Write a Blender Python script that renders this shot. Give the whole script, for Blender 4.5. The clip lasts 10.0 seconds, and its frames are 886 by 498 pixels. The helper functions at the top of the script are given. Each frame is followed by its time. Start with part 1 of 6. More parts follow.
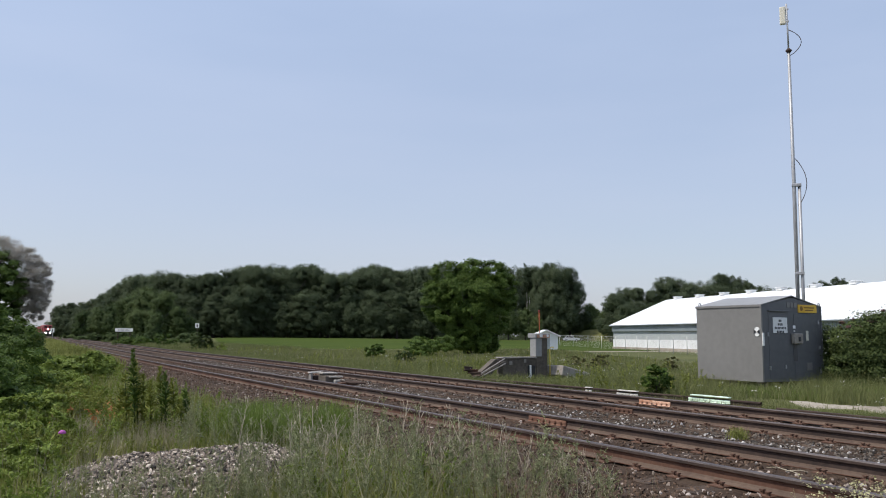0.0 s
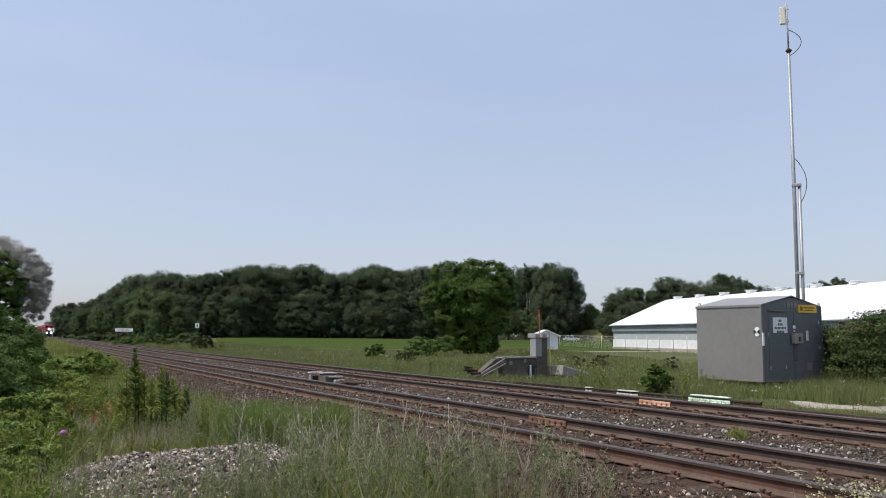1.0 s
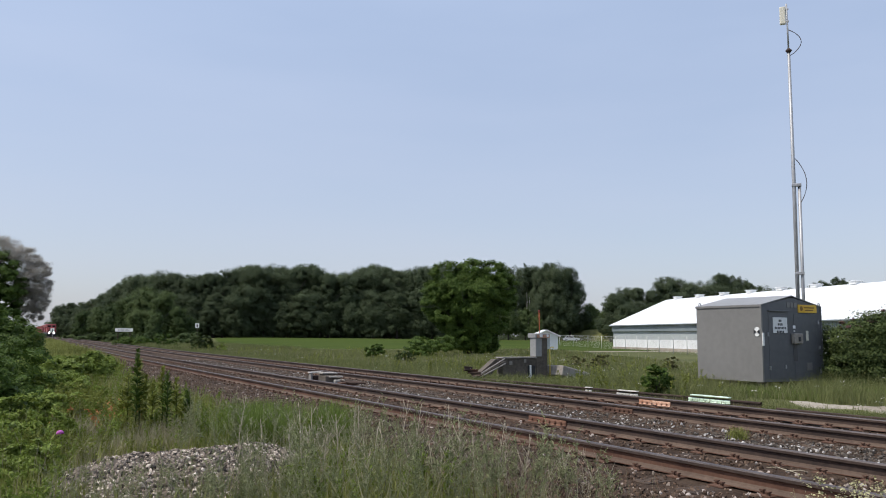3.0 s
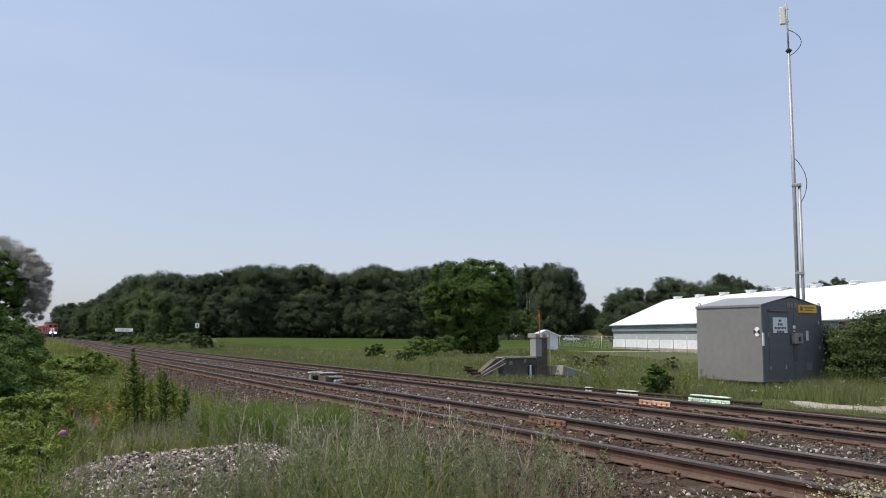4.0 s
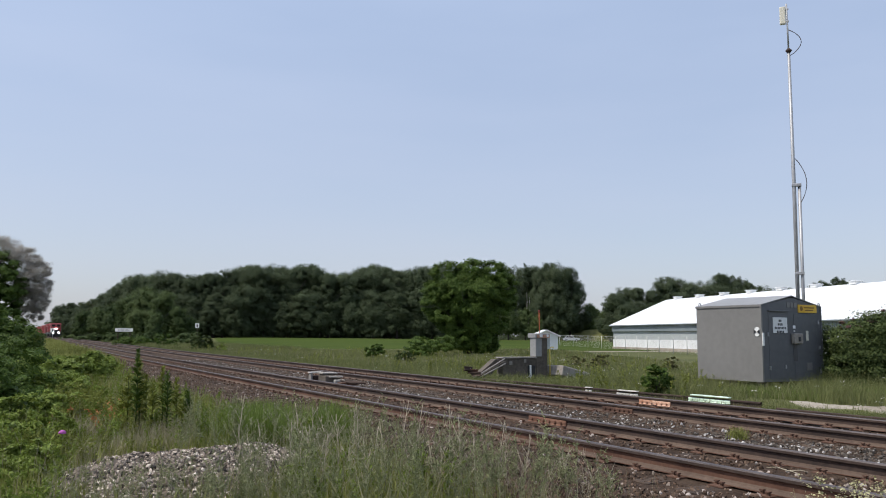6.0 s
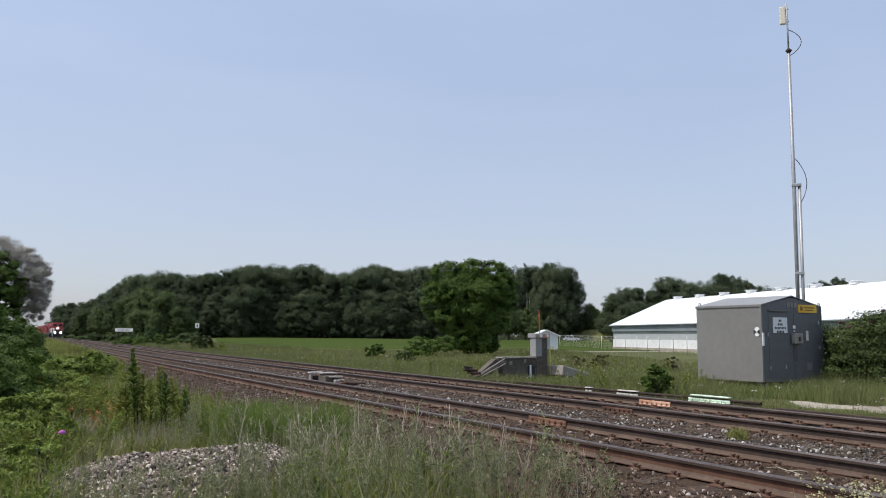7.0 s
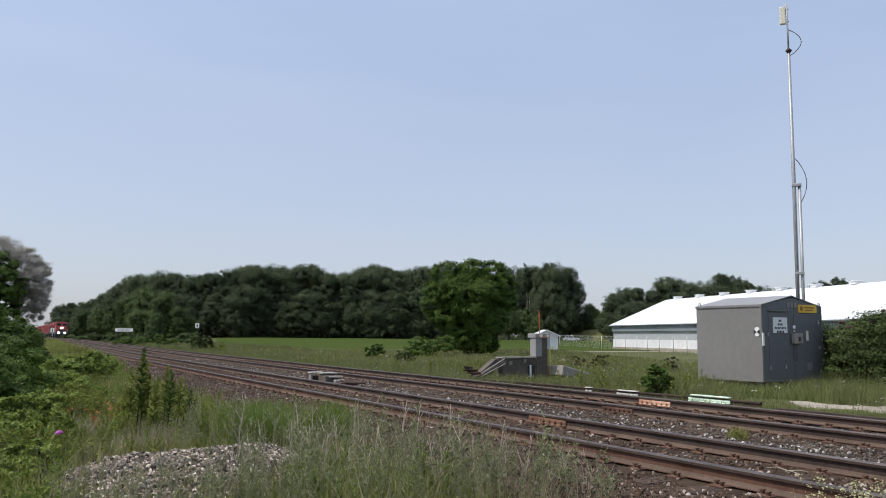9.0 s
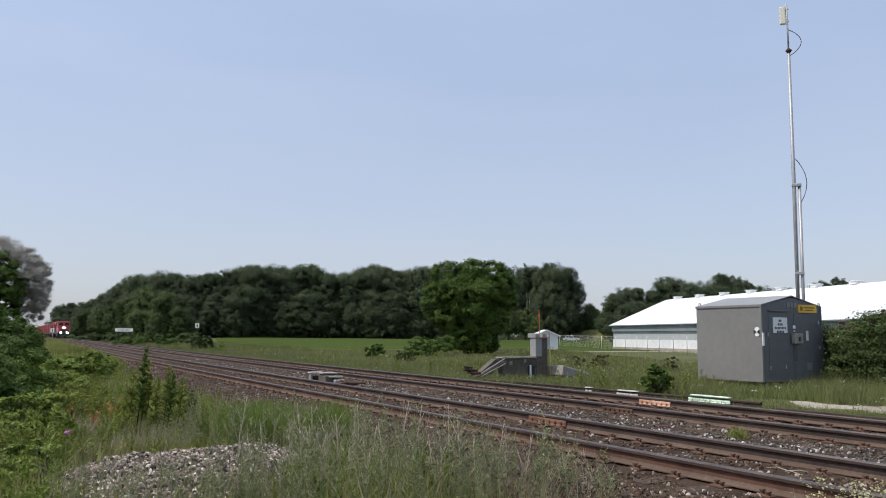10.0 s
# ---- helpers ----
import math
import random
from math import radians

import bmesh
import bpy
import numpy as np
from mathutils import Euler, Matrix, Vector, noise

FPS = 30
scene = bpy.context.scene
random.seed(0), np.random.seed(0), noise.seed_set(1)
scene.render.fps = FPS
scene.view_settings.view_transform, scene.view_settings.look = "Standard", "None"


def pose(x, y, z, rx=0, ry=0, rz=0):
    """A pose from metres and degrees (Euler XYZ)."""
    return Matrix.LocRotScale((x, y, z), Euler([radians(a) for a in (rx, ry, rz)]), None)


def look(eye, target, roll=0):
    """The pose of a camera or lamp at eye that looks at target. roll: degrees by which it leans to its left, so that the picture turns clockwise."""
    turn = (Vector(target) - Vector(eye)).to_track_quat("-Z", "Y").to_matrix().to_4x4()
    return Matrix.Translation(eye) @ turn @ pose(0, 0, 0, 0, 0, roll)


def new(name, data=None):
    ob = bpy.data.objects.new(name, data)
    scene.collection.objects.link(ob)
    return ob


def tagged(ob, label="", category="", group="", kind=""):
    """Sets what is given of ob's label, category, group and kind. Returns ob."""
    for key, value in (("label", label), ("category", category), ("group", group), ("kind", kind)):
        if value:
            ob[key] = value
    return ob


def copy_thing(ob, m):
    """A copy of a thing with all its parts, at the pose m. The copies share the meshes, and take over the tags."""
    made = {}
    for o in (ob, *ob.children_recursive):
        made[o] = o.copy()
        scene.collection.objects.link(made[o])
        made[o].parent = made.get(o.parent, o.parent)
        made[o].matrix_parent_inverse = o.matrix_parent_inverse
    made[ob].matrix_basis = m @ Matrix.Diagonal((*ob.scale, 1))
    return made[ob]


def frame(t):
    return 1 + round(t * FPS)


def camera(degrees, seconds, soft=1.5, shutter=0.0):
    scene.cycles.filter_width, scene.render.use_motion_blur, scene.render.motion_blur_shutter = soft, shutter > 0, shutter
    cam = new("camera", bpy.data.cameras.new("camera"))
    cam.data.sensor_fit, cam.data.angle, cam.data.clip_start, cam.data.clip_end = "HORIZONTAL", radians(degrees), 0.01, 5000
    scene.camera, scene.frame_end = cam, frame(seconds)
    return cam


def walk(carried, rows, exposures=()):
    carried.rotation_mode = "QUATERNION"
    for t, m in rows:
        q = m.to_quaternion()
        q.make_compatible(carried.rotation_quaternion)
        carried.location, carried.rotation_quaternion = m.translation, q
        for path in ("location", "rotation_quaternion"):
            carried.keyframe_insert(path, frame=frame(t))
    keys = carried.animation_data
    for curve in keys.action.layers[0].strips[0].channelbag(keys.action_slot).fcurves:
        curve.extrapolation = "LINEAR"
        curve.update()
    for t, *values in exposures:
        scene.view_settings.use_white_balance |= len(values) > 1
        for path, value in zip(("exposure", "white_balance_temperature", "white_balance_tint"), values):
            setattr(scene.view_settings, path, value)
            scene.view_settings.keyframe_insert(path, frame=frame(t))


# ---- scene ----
cam = camera(58.612, 10.0, 1.0)
H_EYE = 1.206
CAM_YAW, CAM_TILT, CAM_ROLL = 29.425, 6.302, 0.407
_f = (math.sin(radians(CAM_YAW)) * math.cos(radians(CAM_TILT)), math.cos(radians(CAM_YAW)) * math.cos(radians(CAM_TILT)), math.sin(radians(CAM_TILT)))
CAM_POSE = look((0, 0, H_EYE), (_f[0], _f[1], H_EYE + _f[2]), CAM_ROLL)
walk(cam, [(0.0, CAM_POSE), (10.0, CAM_POSE)])

# ---- light ----
SUN_EL, SUN_AZ = 58.0, -76.0          # azimuth from +y towards +x
world = bpy.data.worlds.new("hazy_summer_sky")
scene.world = world
world.use_nodes = True
wn, wl = world.node_tree.nodes, world.node_tree.links
sky = wn.new("ShaderNodeTexSky")
sky.sky_type, sky.sun_disc = "NISHITA", False
sky.sun_elevation, sky.sun_rotation = radians(SUN_EL), radians(SUN_AZ)
sky.altitude, sky.air_density, sky.dust_density, sky.ozone_density = 200, 1.0, 2.0, 2.0
bg = wn["Background"]
bg.inputs["Strength"].default_value = 0.108
# summer haze with faint thin cloud, laid over the clear sky
veil, wisp, wmap, wtc, wr = (wn.new("ShaderNode" + k) for k in ("Mix", "TexNoise", "Mapping", "TexCoord", "MapRange"))
veil.data_type = "RGBA"
wsep, wup, wtone = (wn.new("ShaderNode" + k) for k in ("SeparateXYZ", "MapRange", "ValToRGB"))
wup.inputs[1].default_value, wup.inputs[2].default_value = -0.02, 0.42
wtone.color_ramp.elements[0].color, wtone.color_ramp.elements[1].color = (0.4, 0.405, 0.465, 1), (0.382, 0.456, 0.607, 1)
wgain = wn.new("ShaderNodeMix")
wgain.data_type, wgain.blend_type = "RGBA", "MULTIPLY"
wgain.inputs[0].default_value, wgain.inputs[7].default_value = 1.0, (10, 10, 10, 1)
wl.new(wtone.outputs[0], wgain.inputs[6]), wl.new(wgain.outputs[2], veil.inputs[7])
wmap.inputs["Scale"].default_value = (1.2, 1.2, 5.5)
wisp.inputs["Scale"].default_value, wisp.inputs["Detail"].default_value = 1.6, 4.0
wr.inputs[1].default_value, wr.inputs[2].default_value, wr.inputs[3].default_value, wr.inputs[4].default_value = 0.3, 0.75, 0.54, 0.7
wl.new(wtc.outputs["Generated"], wsep.inputs[0]), wl.new(wsep.outputs[2], wup.inputs[0]), wl.new(wup.outputs[0], wtone.inputs[0])
wl.new(wtc.outputs["Generated"], wmap.inputs["Vector"]), wl.new(wmap.outputs[0], wisp.inputs["Vector"]), wl.new(wisp.outputs["Fac"], wr.inputs[0])
wl.new(wr.outputs[0], veil.inputs[0]), wl.new(sky.outputs[0], veil.inputs[6]), wl.new(veil.outputs[2], bg.inputs["Color"])
scene.view_settings.exposure = 0.5

sun = new("sun", bpy.data.lights.new("sun", "SUN"))
sun.data.energy, sun.data.angle, sun.data.color = 2.7, radians(0.9), (1.0, 0.95, 0.87)
_e, _a = radians(SUN_EL), radians(SUN_AZ)
sun.matrix_world = look((60 * math.sin(_a) * math.cos(_e), 60 * math.cos(_a) * math.cos(_e), 60 * math.sin(_e)), (0, 0, 0))


# ---- materials ----
def mat(name, low, high, scale=8.0, rough=0.7, metal=0.0, bump=0.2, big=0.6, island=0.0, obj=0.0, leaf=0.0, detail=6.0, bump_scale=0.0, stretch=None, spec=0.5, spark=None):
    """Two-scale noise between two colours, with bump, optional variation by piece and light passing through leaves."""
    m = bpy.data.materials.new(name)
    m.use_nodes = True
    n, l = m.node_tree.nodes, m.node_tree.links
    b = n["Principled BSDF"]
    b.inputs["Roughness"].default_value, b.inputs["Metallic"].default_value = rough, metal
    b.inputs["Specular IOR Level"].default_value = spec
    tc = n.new("ShaderNodeTexCoord")
    src = tc.outputs["Object"]
    if stretch:
        mp = n.new("ShaderNodeMapping")
        mp.inputs["Scale"].default_value = stretch
        l.new(src, mp.inputs["Vector"])
        src = mp.outputs[0]
    fine, wide = n.new("ShaderNodeTexNoise"), n.new("ShaderNodeTexNoise")
    fine.inputs["Scale"].default_value, fine.inputs["Detail"].default_value = scale, detail
    wide.inputs["Scale"].default_value, wide.inputs["Detail"].default_value = scale * 0.09, 3.0
    l.new(src, fine.inputs["Vector"]), l.new(src, wide.inputs["Vector"])
    mix = n.new("ShaderNodeMix")
    mix.data_type = "FLOAT"
    mix.inputs[0].default_value = big
    l.new(fine.outputs["Fac"], mix.inputs[2]), l.new(wide.outputs["Fac"], mix.inputs[3])
    fac = mix.outputs[0]
    ramp = n.new("ShaderNodeValToRGB")
    ramp.color_ramp.elements[0].position, ramp.color_ramp.elements[1].position = 0.36, 0.64
    ramp.color_ramp.elements[0].color, ramp.color_ramp.elements[1].color = (*low, 1), (*high, 1)
    if spark:
        ramp.color_ramp.elements[1].position = 0.6
        ramp.color_ramp.elements.new(0.655).color = (*spark, 1)
    for amount, node, sock in ((island, "ShaderNodeNewGeometry", "Random Per Island"), (obj, "ShaderNodeObjectInfo", "Random")):
        if amount:
            g, a = n.new(node), n.new("ShaderNodeMix")
            a.data_type = "FLOAT"
            a.inputs[0].default_value = amount
            l.new(fac, a.inputs[2])
            mr = n.new("ShaderNodeMapRange")
            mr.inputs[3].default_value, mr.inputs[4].default_value = 0.3, 0.7
            l.new(g.outputs[sock], mr.inputs[0]), l.new(mr.outputs[0], a.inputs[3])
            fac = a.outputs[0]
    l.new(fac, ramp.inputs[0]), l.new(ramp.outputs[0], b.inputs["Base Color"])
    if bump:
        bp = n.new("ShaderNodeBump")
        bp.inputs["Strength"].default_value = bump
        bp.inputs["Distance"].default_value = bump_scale or 0.3 / scale
        l.new(fine.outputs["Fac"], bp.inputs["Height"]), l.new(bp.outputs[0], b.inputs["Normal"])
    if leaf:
        t, s = n.new("ShaderNodeBsdfTranslucent"), n.new("ShaderNodeMixShader")
        s.inputs[0].default_value = leaf
        l.new(ramp.outputs[0], t.inputs["Color"])
        l.new(b.outputs[0], s.inputs[1]), l.new(t.outputs[0], s.inputs[2])
        l.new(s.outputs[0], n["Material Output"].inputs["Surface"])
        b.inputs["Specular IOR Level"].default_value = 0.14
    return m


def glow(name, color, strength):
    m = bpy.data.materials.new(name)
    m.use_nodes = True
    b = m.node_tree.nodes["Principled BSDF"]
    b.inputs["Base Color"].default_value = (*color, 1)
    b.inputs["Emission Color"].default_value, b.inputs["Emission Strength"].default_value = (*color, 1), strength
    return m


M_GROUND = mat("meadow_soil", (0.06, 0.068, 0.027), (0.12, 0.125, 0.05), 1.4, 0.95, bump=0.5, spec=0.1)
M_CROP = mat("young_crop", (0.04, 0.062, 0.012), (0.06, 0.083, 0.017), 0.5, 1.0, bump=0.4, spec=0.05)
M_BALLAST = mat("ballast_bed", (0.03, 0.018, 0.012), (0.082, 0.055, 0.038), 26, 0.95, bump=1.0, bump_scale=0.03, spec=0.2)
M_STONE = mat("ballast_stone", (0.032, 0.026, 0.021), (0.16, 0.131, 0.106), 14, 0.9, bump=0.3, island=0.75, spark=(0.55, 0.52, 0.5))
M_RUSTSTONE = mat("rusty_ballast_stone", (0.042, 0.024, 0.015), (0.135, 0.086, 0.057), 14, 0.95, bump=0.3, island=0.75, spark=(0.4, 0.34, 0.3))
M_PILE = mat("pale_gravel", (0.04, 0.034, 0.029), (0.32, 0.258, 0.205), 14, 0.9, bump=0.3, island=0.8, spark=(0.72, 0.63, 0.53))
M_ROAD = mat("gravel_track_surface", (0.25, 0.21, 0.165), (0.4, 0.355, 0.29), 6, 0.95, bump=0.6)
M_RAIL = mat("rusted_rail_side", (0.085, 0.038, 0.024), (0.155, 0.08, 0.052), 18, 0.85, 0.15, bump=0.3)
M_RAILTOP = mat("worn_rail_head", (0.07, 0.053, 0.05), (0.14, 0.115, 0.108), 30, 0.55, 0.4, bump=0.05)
M_RAILFOOT = mat("dull_brown_rail_foot", (0.075, 0.048, 0.035), (0.128, 0.088, 0.065), 18, 0.95, 0.0, bump=0.3)
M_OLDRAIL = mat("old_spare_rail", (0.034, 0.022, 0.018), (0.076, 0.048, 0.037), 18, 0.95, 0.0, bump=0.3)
M_TIE = mat("weathered_sleeper_wood", (0.035, 0.022, 0.015), (0.11, 0.073, 0.05), 12, 0.95, bump=0.7, obj=0.4, stretch=(1, 8, 8))
M_PLATE = mat("rusted_tie_plate", (0.06, 0.03, 0.021), (0.14, 0.075, 0.05), 20, 0.9, 0.2, bump=0.3)
M_JOINT = mat("orange_rusted_joint_bar", (0.12, 0.055, 0.034), (0.22, 0.115, 0.075), 20, 0.9, 0.1, bump=0.3)
M_JOINTRED = mat("pale_orange_joint_bar", (0.36, 0.17, 0.1), (0.6, 0.38, 0.27), 14, 0.8, bump=0.3)
M_BANK = mat("dry_bank_grass", (0.075, 0.09, 0.03), (0.17, 0.16, 0.065), 0.7, 1.0, bump=0.6, spec=0.05)
M_JOINTWHITE = mat("pale_insulated_joint_bar", (0.5, 0.47, 0.43), (0.72, 0.68, 0.63), 14, 0.7, bump=0.2)
M_JOINTGREEN = mat("mint_green_joint_bar", (0.6, 0.76, 0.6), (0.8, 0.92, 0.78), 10, 0.6, bump=0.2)
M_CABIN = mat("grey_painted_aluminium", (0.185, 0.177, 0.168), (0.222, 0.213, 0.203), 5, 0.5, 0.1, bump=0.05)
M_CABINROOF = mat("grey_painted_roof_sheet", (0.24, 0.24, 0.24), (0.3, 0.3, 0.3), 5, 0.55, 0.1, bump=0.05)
# cabin grey darkened: the shade on the end is put into the paint
M_CABINSHADE = mat("shade_darkened_end_grey", (0.098, 0.1, 0.106), (0.132, 0.134, 0.142), 5, 0.5, 0.1, bump=0.05)
M_GALV = mat("galvanised_steel", (0.33, 0.33, 0.34), (0.45, 0.45, 0.46), 20, 0.55, 0.5, bump=0.05)
M_FENCE = mat("dull_fence_steel", (0.4, 0.4, 0.38), (0.54, 0.54, 0.52), 20, 0.6, 0.4, bump=0)
M_BOXGREY = mat("pale_grey_box_steel", (0.24, 0.235, 0.23), (0.32, 0.315, 0.31), 7, 0.6, 0.1, bump=0.1)
M_WHITE = mat("white_enamel", (0.7, 0.7, 0.69), (0.82, 0.82, 0.81), 8, 0.45, bump=0.03)
M_CREAM = mat("cream_plastic", (0.62, 0.58, 0.48), (0.74, 0.70, 0.6), 8, 0.5, bump=0.03)
M_LOCKBOX = mat("weathered_beige_metal", (0.22, 0.19, 0.165), (0.38, 0.35, 0.31), 9, 0.7, bump=0.1)
M_STREAK = mat("dark_rust_streak", (0.07, 0.066, 0.066), (0.112, 0.107, 0.108), 6, 0.8, bump=0.1, stretch=(4, 1, 0.6))
M_BLACK = mat("black_paint", (0.012, 0.012, 0.013), (0.03, 0.03, 0.032), 8, 0.5, bump=0.03)
M_YELLOW = mat("amber_sign_enamel", (0.75, 0.44, 0.04), (0.86, 0.53, 0.06), 8, 0.5, bump=0.03)
M_PIPEYELLOW = mat("yellow_painted_pipe", (0.65, 0.5, 0.1), (0.78, 0.6, 0.14), 8, 0.5, bump=0.03)
M_ORANGE = mat("faded_orange_stick", (0.55, 0.13, 0.05), (0.7, 0.2, 0.08), 12, 0.6, bump=0.05)
M_CONC = mat("weathered_concrete", (0.2, 0.18, 0.16), (0.36, 0.33, 0.3), 9, 0.9, bump=0.4)
# dark concrete, with the shade on pillar and wall fronts mixed into it
M_CONCDARK = mat("stained_shaded_concrete", (0.065, 0.053, 0.042), (0.145, 0.12, 0.098), 9, 0.9, bump=0.4)
M_ROOFWHITE = mat("white_metal_roof", (0.76, 0.77, 0.78), (0.85, 0.86, 0.87), 0.6, 0.4, bump=0.02)
M_BARNBLUE = mat("blue_grey_barn_sheet", (0.17, 0.2, 0.22), (0.22, 0.25, 0.27), 0.9, 0.6, bump=0.05)
M_BARNGREY = mat("pale_grey_curtain", (0.33, 0.355, 0.36), (0.4, 0.425, 0.43), 0.9, 0.7, bump=0.05)
M_BARNWHITE = mat("white_barn_panel", (0.7, 0.71, 0.71), (0.8, 0.8, 0.8), 0.9, 0.6, bump=0.05)
M_BARK = mat("grey_brown_bark", (0.03, 0.025, 0.02), (0.075, 0.063, 0.052), 14, 0.95, bump=0.8, stretch=(1, 1, 0.25))
M_BIRCH = mat("pale_birch_bark", (0.28, 0.27, 0.25), (0.55, 0.53, 0.5), 8, 0.8, bump=0.3, stretch=(1, 1, 3))
M_LEAF = mat("tree_leaf", (0.036, 0.07, 0.014), (0.12, 0.175, 0.034), 0.9, 0.55, bump=0, island=0.5, leaf=0.25)
# far leaves lifted and blued: distance haze is put into their colour
M_LEAFDARK = mat("haze_lifted_woodland_leaf", (0.064, 0.087, 0.047), (0.116, 0.146, 0.079), 0.35, 0.7, bump=0, island=0.3, obj=0.4, leaf=0.42)
M_LEAFGREY = mat("dull_verge_tree_leaf", (0.055, 0.085, 0.03), (0.125, 0.165, 0.06), 0.4, 0.65, bump=0, island=0.3, obj=0.4, leaf=0.3)
M_LEAFSILVER = mat("silvery_willow_leaf", (0.29, 0.265, 0.225), (0.54, 0.5, 0.45), 0.9, 0.6, bump=0, island=0.5, leaf=0.4)
M_LEAFSHRUB = mat("shrub_leaf", (0.107, 0.152, 0.026), (0.26, 0.325, 0.068), 1.5, 0.5, bump=0, island=0.5, leaf=0.3)
M_LEAFBROWN = mat("thin_brownish_leaf", (0.09, 0.095, 0.038), (0.22, 0.205, 0.09), 2.0, 0.6, bump=0, island=0.55, leaf=0.2)
M_LEAFHEDGE = mat("dark_hedge_leaf", (0.03, 0.052, 0.016), (0.115, 0.145, 0.045), 2.0, 0.5, bump=0, island=0.55, leaf=0.2)
M_LEAFSTALK = mat("stalk_plant_leaf", (0.115, 0.14, 0.028), (0.29, 0.31, 0.075), 2.0, 0.5, bump=0, island=0.55, leaf=0.25)
M_LEAFPURPLE = mat("purple_brown_seed_head", (0.09, 0.05, 0.045), (0.2, 0.12, 0.1), 2.0, 0.6, bump=0, island=0.5, leaf=0.1)
M_GRASS = mat("meadow_grass", (0.138, 0.162, 0.036), (0.315, 0.32, 0.1), 0.8, 0.6, bump=0, island=0.5, leaf=0.3)
M_GRASSLUSH = mat("lush_grass", (0.1, 0.15, 0.03), (0.22, 0.285, 0.07), 0.8, 0.6, bump=0, island=0.5, leaf=0.3)
M_GRASSFAR = mat("rough_verge_grass", (0.105, 0.122, 0.044), (0.22, 0.23, 0.095), 0.5, 0.7, bump=0, island=0.45, leaf=0.3)
M_GRASSDRY = mat("dry_grass_stem", (0.2, 0.18, 0.1), (0.42, 0.38, 0.25), 0.8, 0.7, bump=0, island=0.5, leaf=0.25)
M_WEED = mat("grey_green_weed", (0.115, 0.135, 0.06), (0.37, 0.38, 0.21), 0.9, 0.65, bump=0, island=0.5, leaf=0.3)
M_STEM = mat("pale_dead_stem", (0.28, 0.245, 0.18), (0.57, 0.5, 0.39), 0.9, 0.8, bump=0, island=0.5, leaf=0.15)
M_SILVER = mat("silver_car_paint", (0.5, 0.51, 0.53), (0.6, 0.61, 0.63), 2, 0.35, 0.3, bump=0)
M_FLOWERWHITE = mat("white_umbel", (0.6, 0.6, 0.52), (0.8, 0.8, 0.74), 3, 0.7, bump=0, island=0.5, leaf=0.2)
M_FLOWERYELLOW = mat("pale_yellow_flower", (0.34, 0.32, 0.16), (0.56, 0.52, 0.32), 3, 0.7, bump=0, island=0.5, leaf=0.2)
M_LILY = mat("orange_day_lily", (0.4, 0.17, 0.06), (0.56, 0.28, 0.12), 3, 0.6, bump=0, island=0.5, leaf=0.3)
M_THISTLE = mat("magenta_thistle", (0.45, 0.1, 0.4), (0.7, 0.25, 0.62), 20, 0.7, bump=0, leaf=0.2)
M_RED = mat("red_locomotive_paint", (0.33, 0.058, 0.06), (0.42, 0.085, 0.085), 0.8, 0.5, bump=0.02)
M_REDCAR = mat("brown_red_freight_paint", (0.27, 0.075, 0.07), (0.37, 0.11, 0.1), 0.8, 0.6, bump=0.05)
M_GLASS = mat("dark_cab_glass", (0.01, 0.012, 0.014), (0.02, 0.022, 0.025), 2, 0.12, bump=0)
M_LAMP = glow("headlight_glow", (1.0, 0.96, 0.88), 14.0)
M_MARK = mat("dark_sign_marking", (0.03, 0.03, 0.032), (0.06, 0.06, 0.065), 8, 0.6, bump=0)


# ---- mesh helpers ----
def npmesh(name, verts, quads, mats, index=None, smooth=False):
    """A mesh from arrays: verts (n, 3), faces (m, 3 or 4)."""
    me = bpy.data.meshes.new(name)
    v, q = np.asarray(verts, np.float32), np.asarray(quads, np.int32)
    k = q.shape[1]
    me.vertices.add(len(v)), me.loops.add(q.size), me.polygons.add(len(q))
    me.vertices.foreach_set("co", v.ravel())
    me.loops.foreach_set("vertex_index", q.ravel())
    me.polygons.foreach_set("loop_start", np.arange(len(q), dtype=np.int32) * k)
    if index is not None:
        me.polygons.foreach_set("material_index", np.asarray(index, np.int32))
    me.polygons.foreach_set("use_smooth", np.full(len(q), smooth))
    for m in mats if isinstance(mats, (list, tuple)) else [mats]:
        me.materials.append(m)
    me.update(calc_edges=True)
    return me


def part(name, data, material, parent, label="", at=None):
    """Links a bmesh or mesh as one object under a thing or a part."""
    if isinstance(data, bmesh.types.BMesh):
        me = bpy.data.meshes.new(name)
        data.to_mesh(me), data.free()
        for m in material if isinstance(material, (list, tuple)) else [material]:
            me.materials.append(m)
        data = me
    ob = new(name, data)
    ob.parent = parent
    if at is not None:
        ob.matrix_basis = at
    return tagged(ob, label)


def thing(name, m, label, category, group="", kind=""):
    ob = new(name)
    ob.matrix_basis = m
    ob.empty_display_size = 0.2
    return tagged(ob, label, category, group, kind)


def box(bm, x0, x1, y0, y1, z0, z1, bevel=0.0, idx=0):
    r = bmesh.ops.create_cube(bm, size=1, matrix=Matrix.LocRotScale(((x0 + x1) / 2, (y0 + y1) / 2, (z0 + z1) / 2), None, (x1 - x0, y1 - y0, z1 - z0)))
    if bevel:
        es = list({e for v in r["verts"] for e in v.link_edges})
        g = bmesh.ops.bevel(bm, geom=es, offset=bevel, segments=2, profile=0.5, affect="EDGES")
        fs = g["faces"]
    else:
        fs = list({f for v in r["verts"] for f in v.link_faces})
    for f in fs:
        f.material_index = idx
    return bm


def boxbm(*a, **k):
    return box(bmesh.new(), *a, **k)


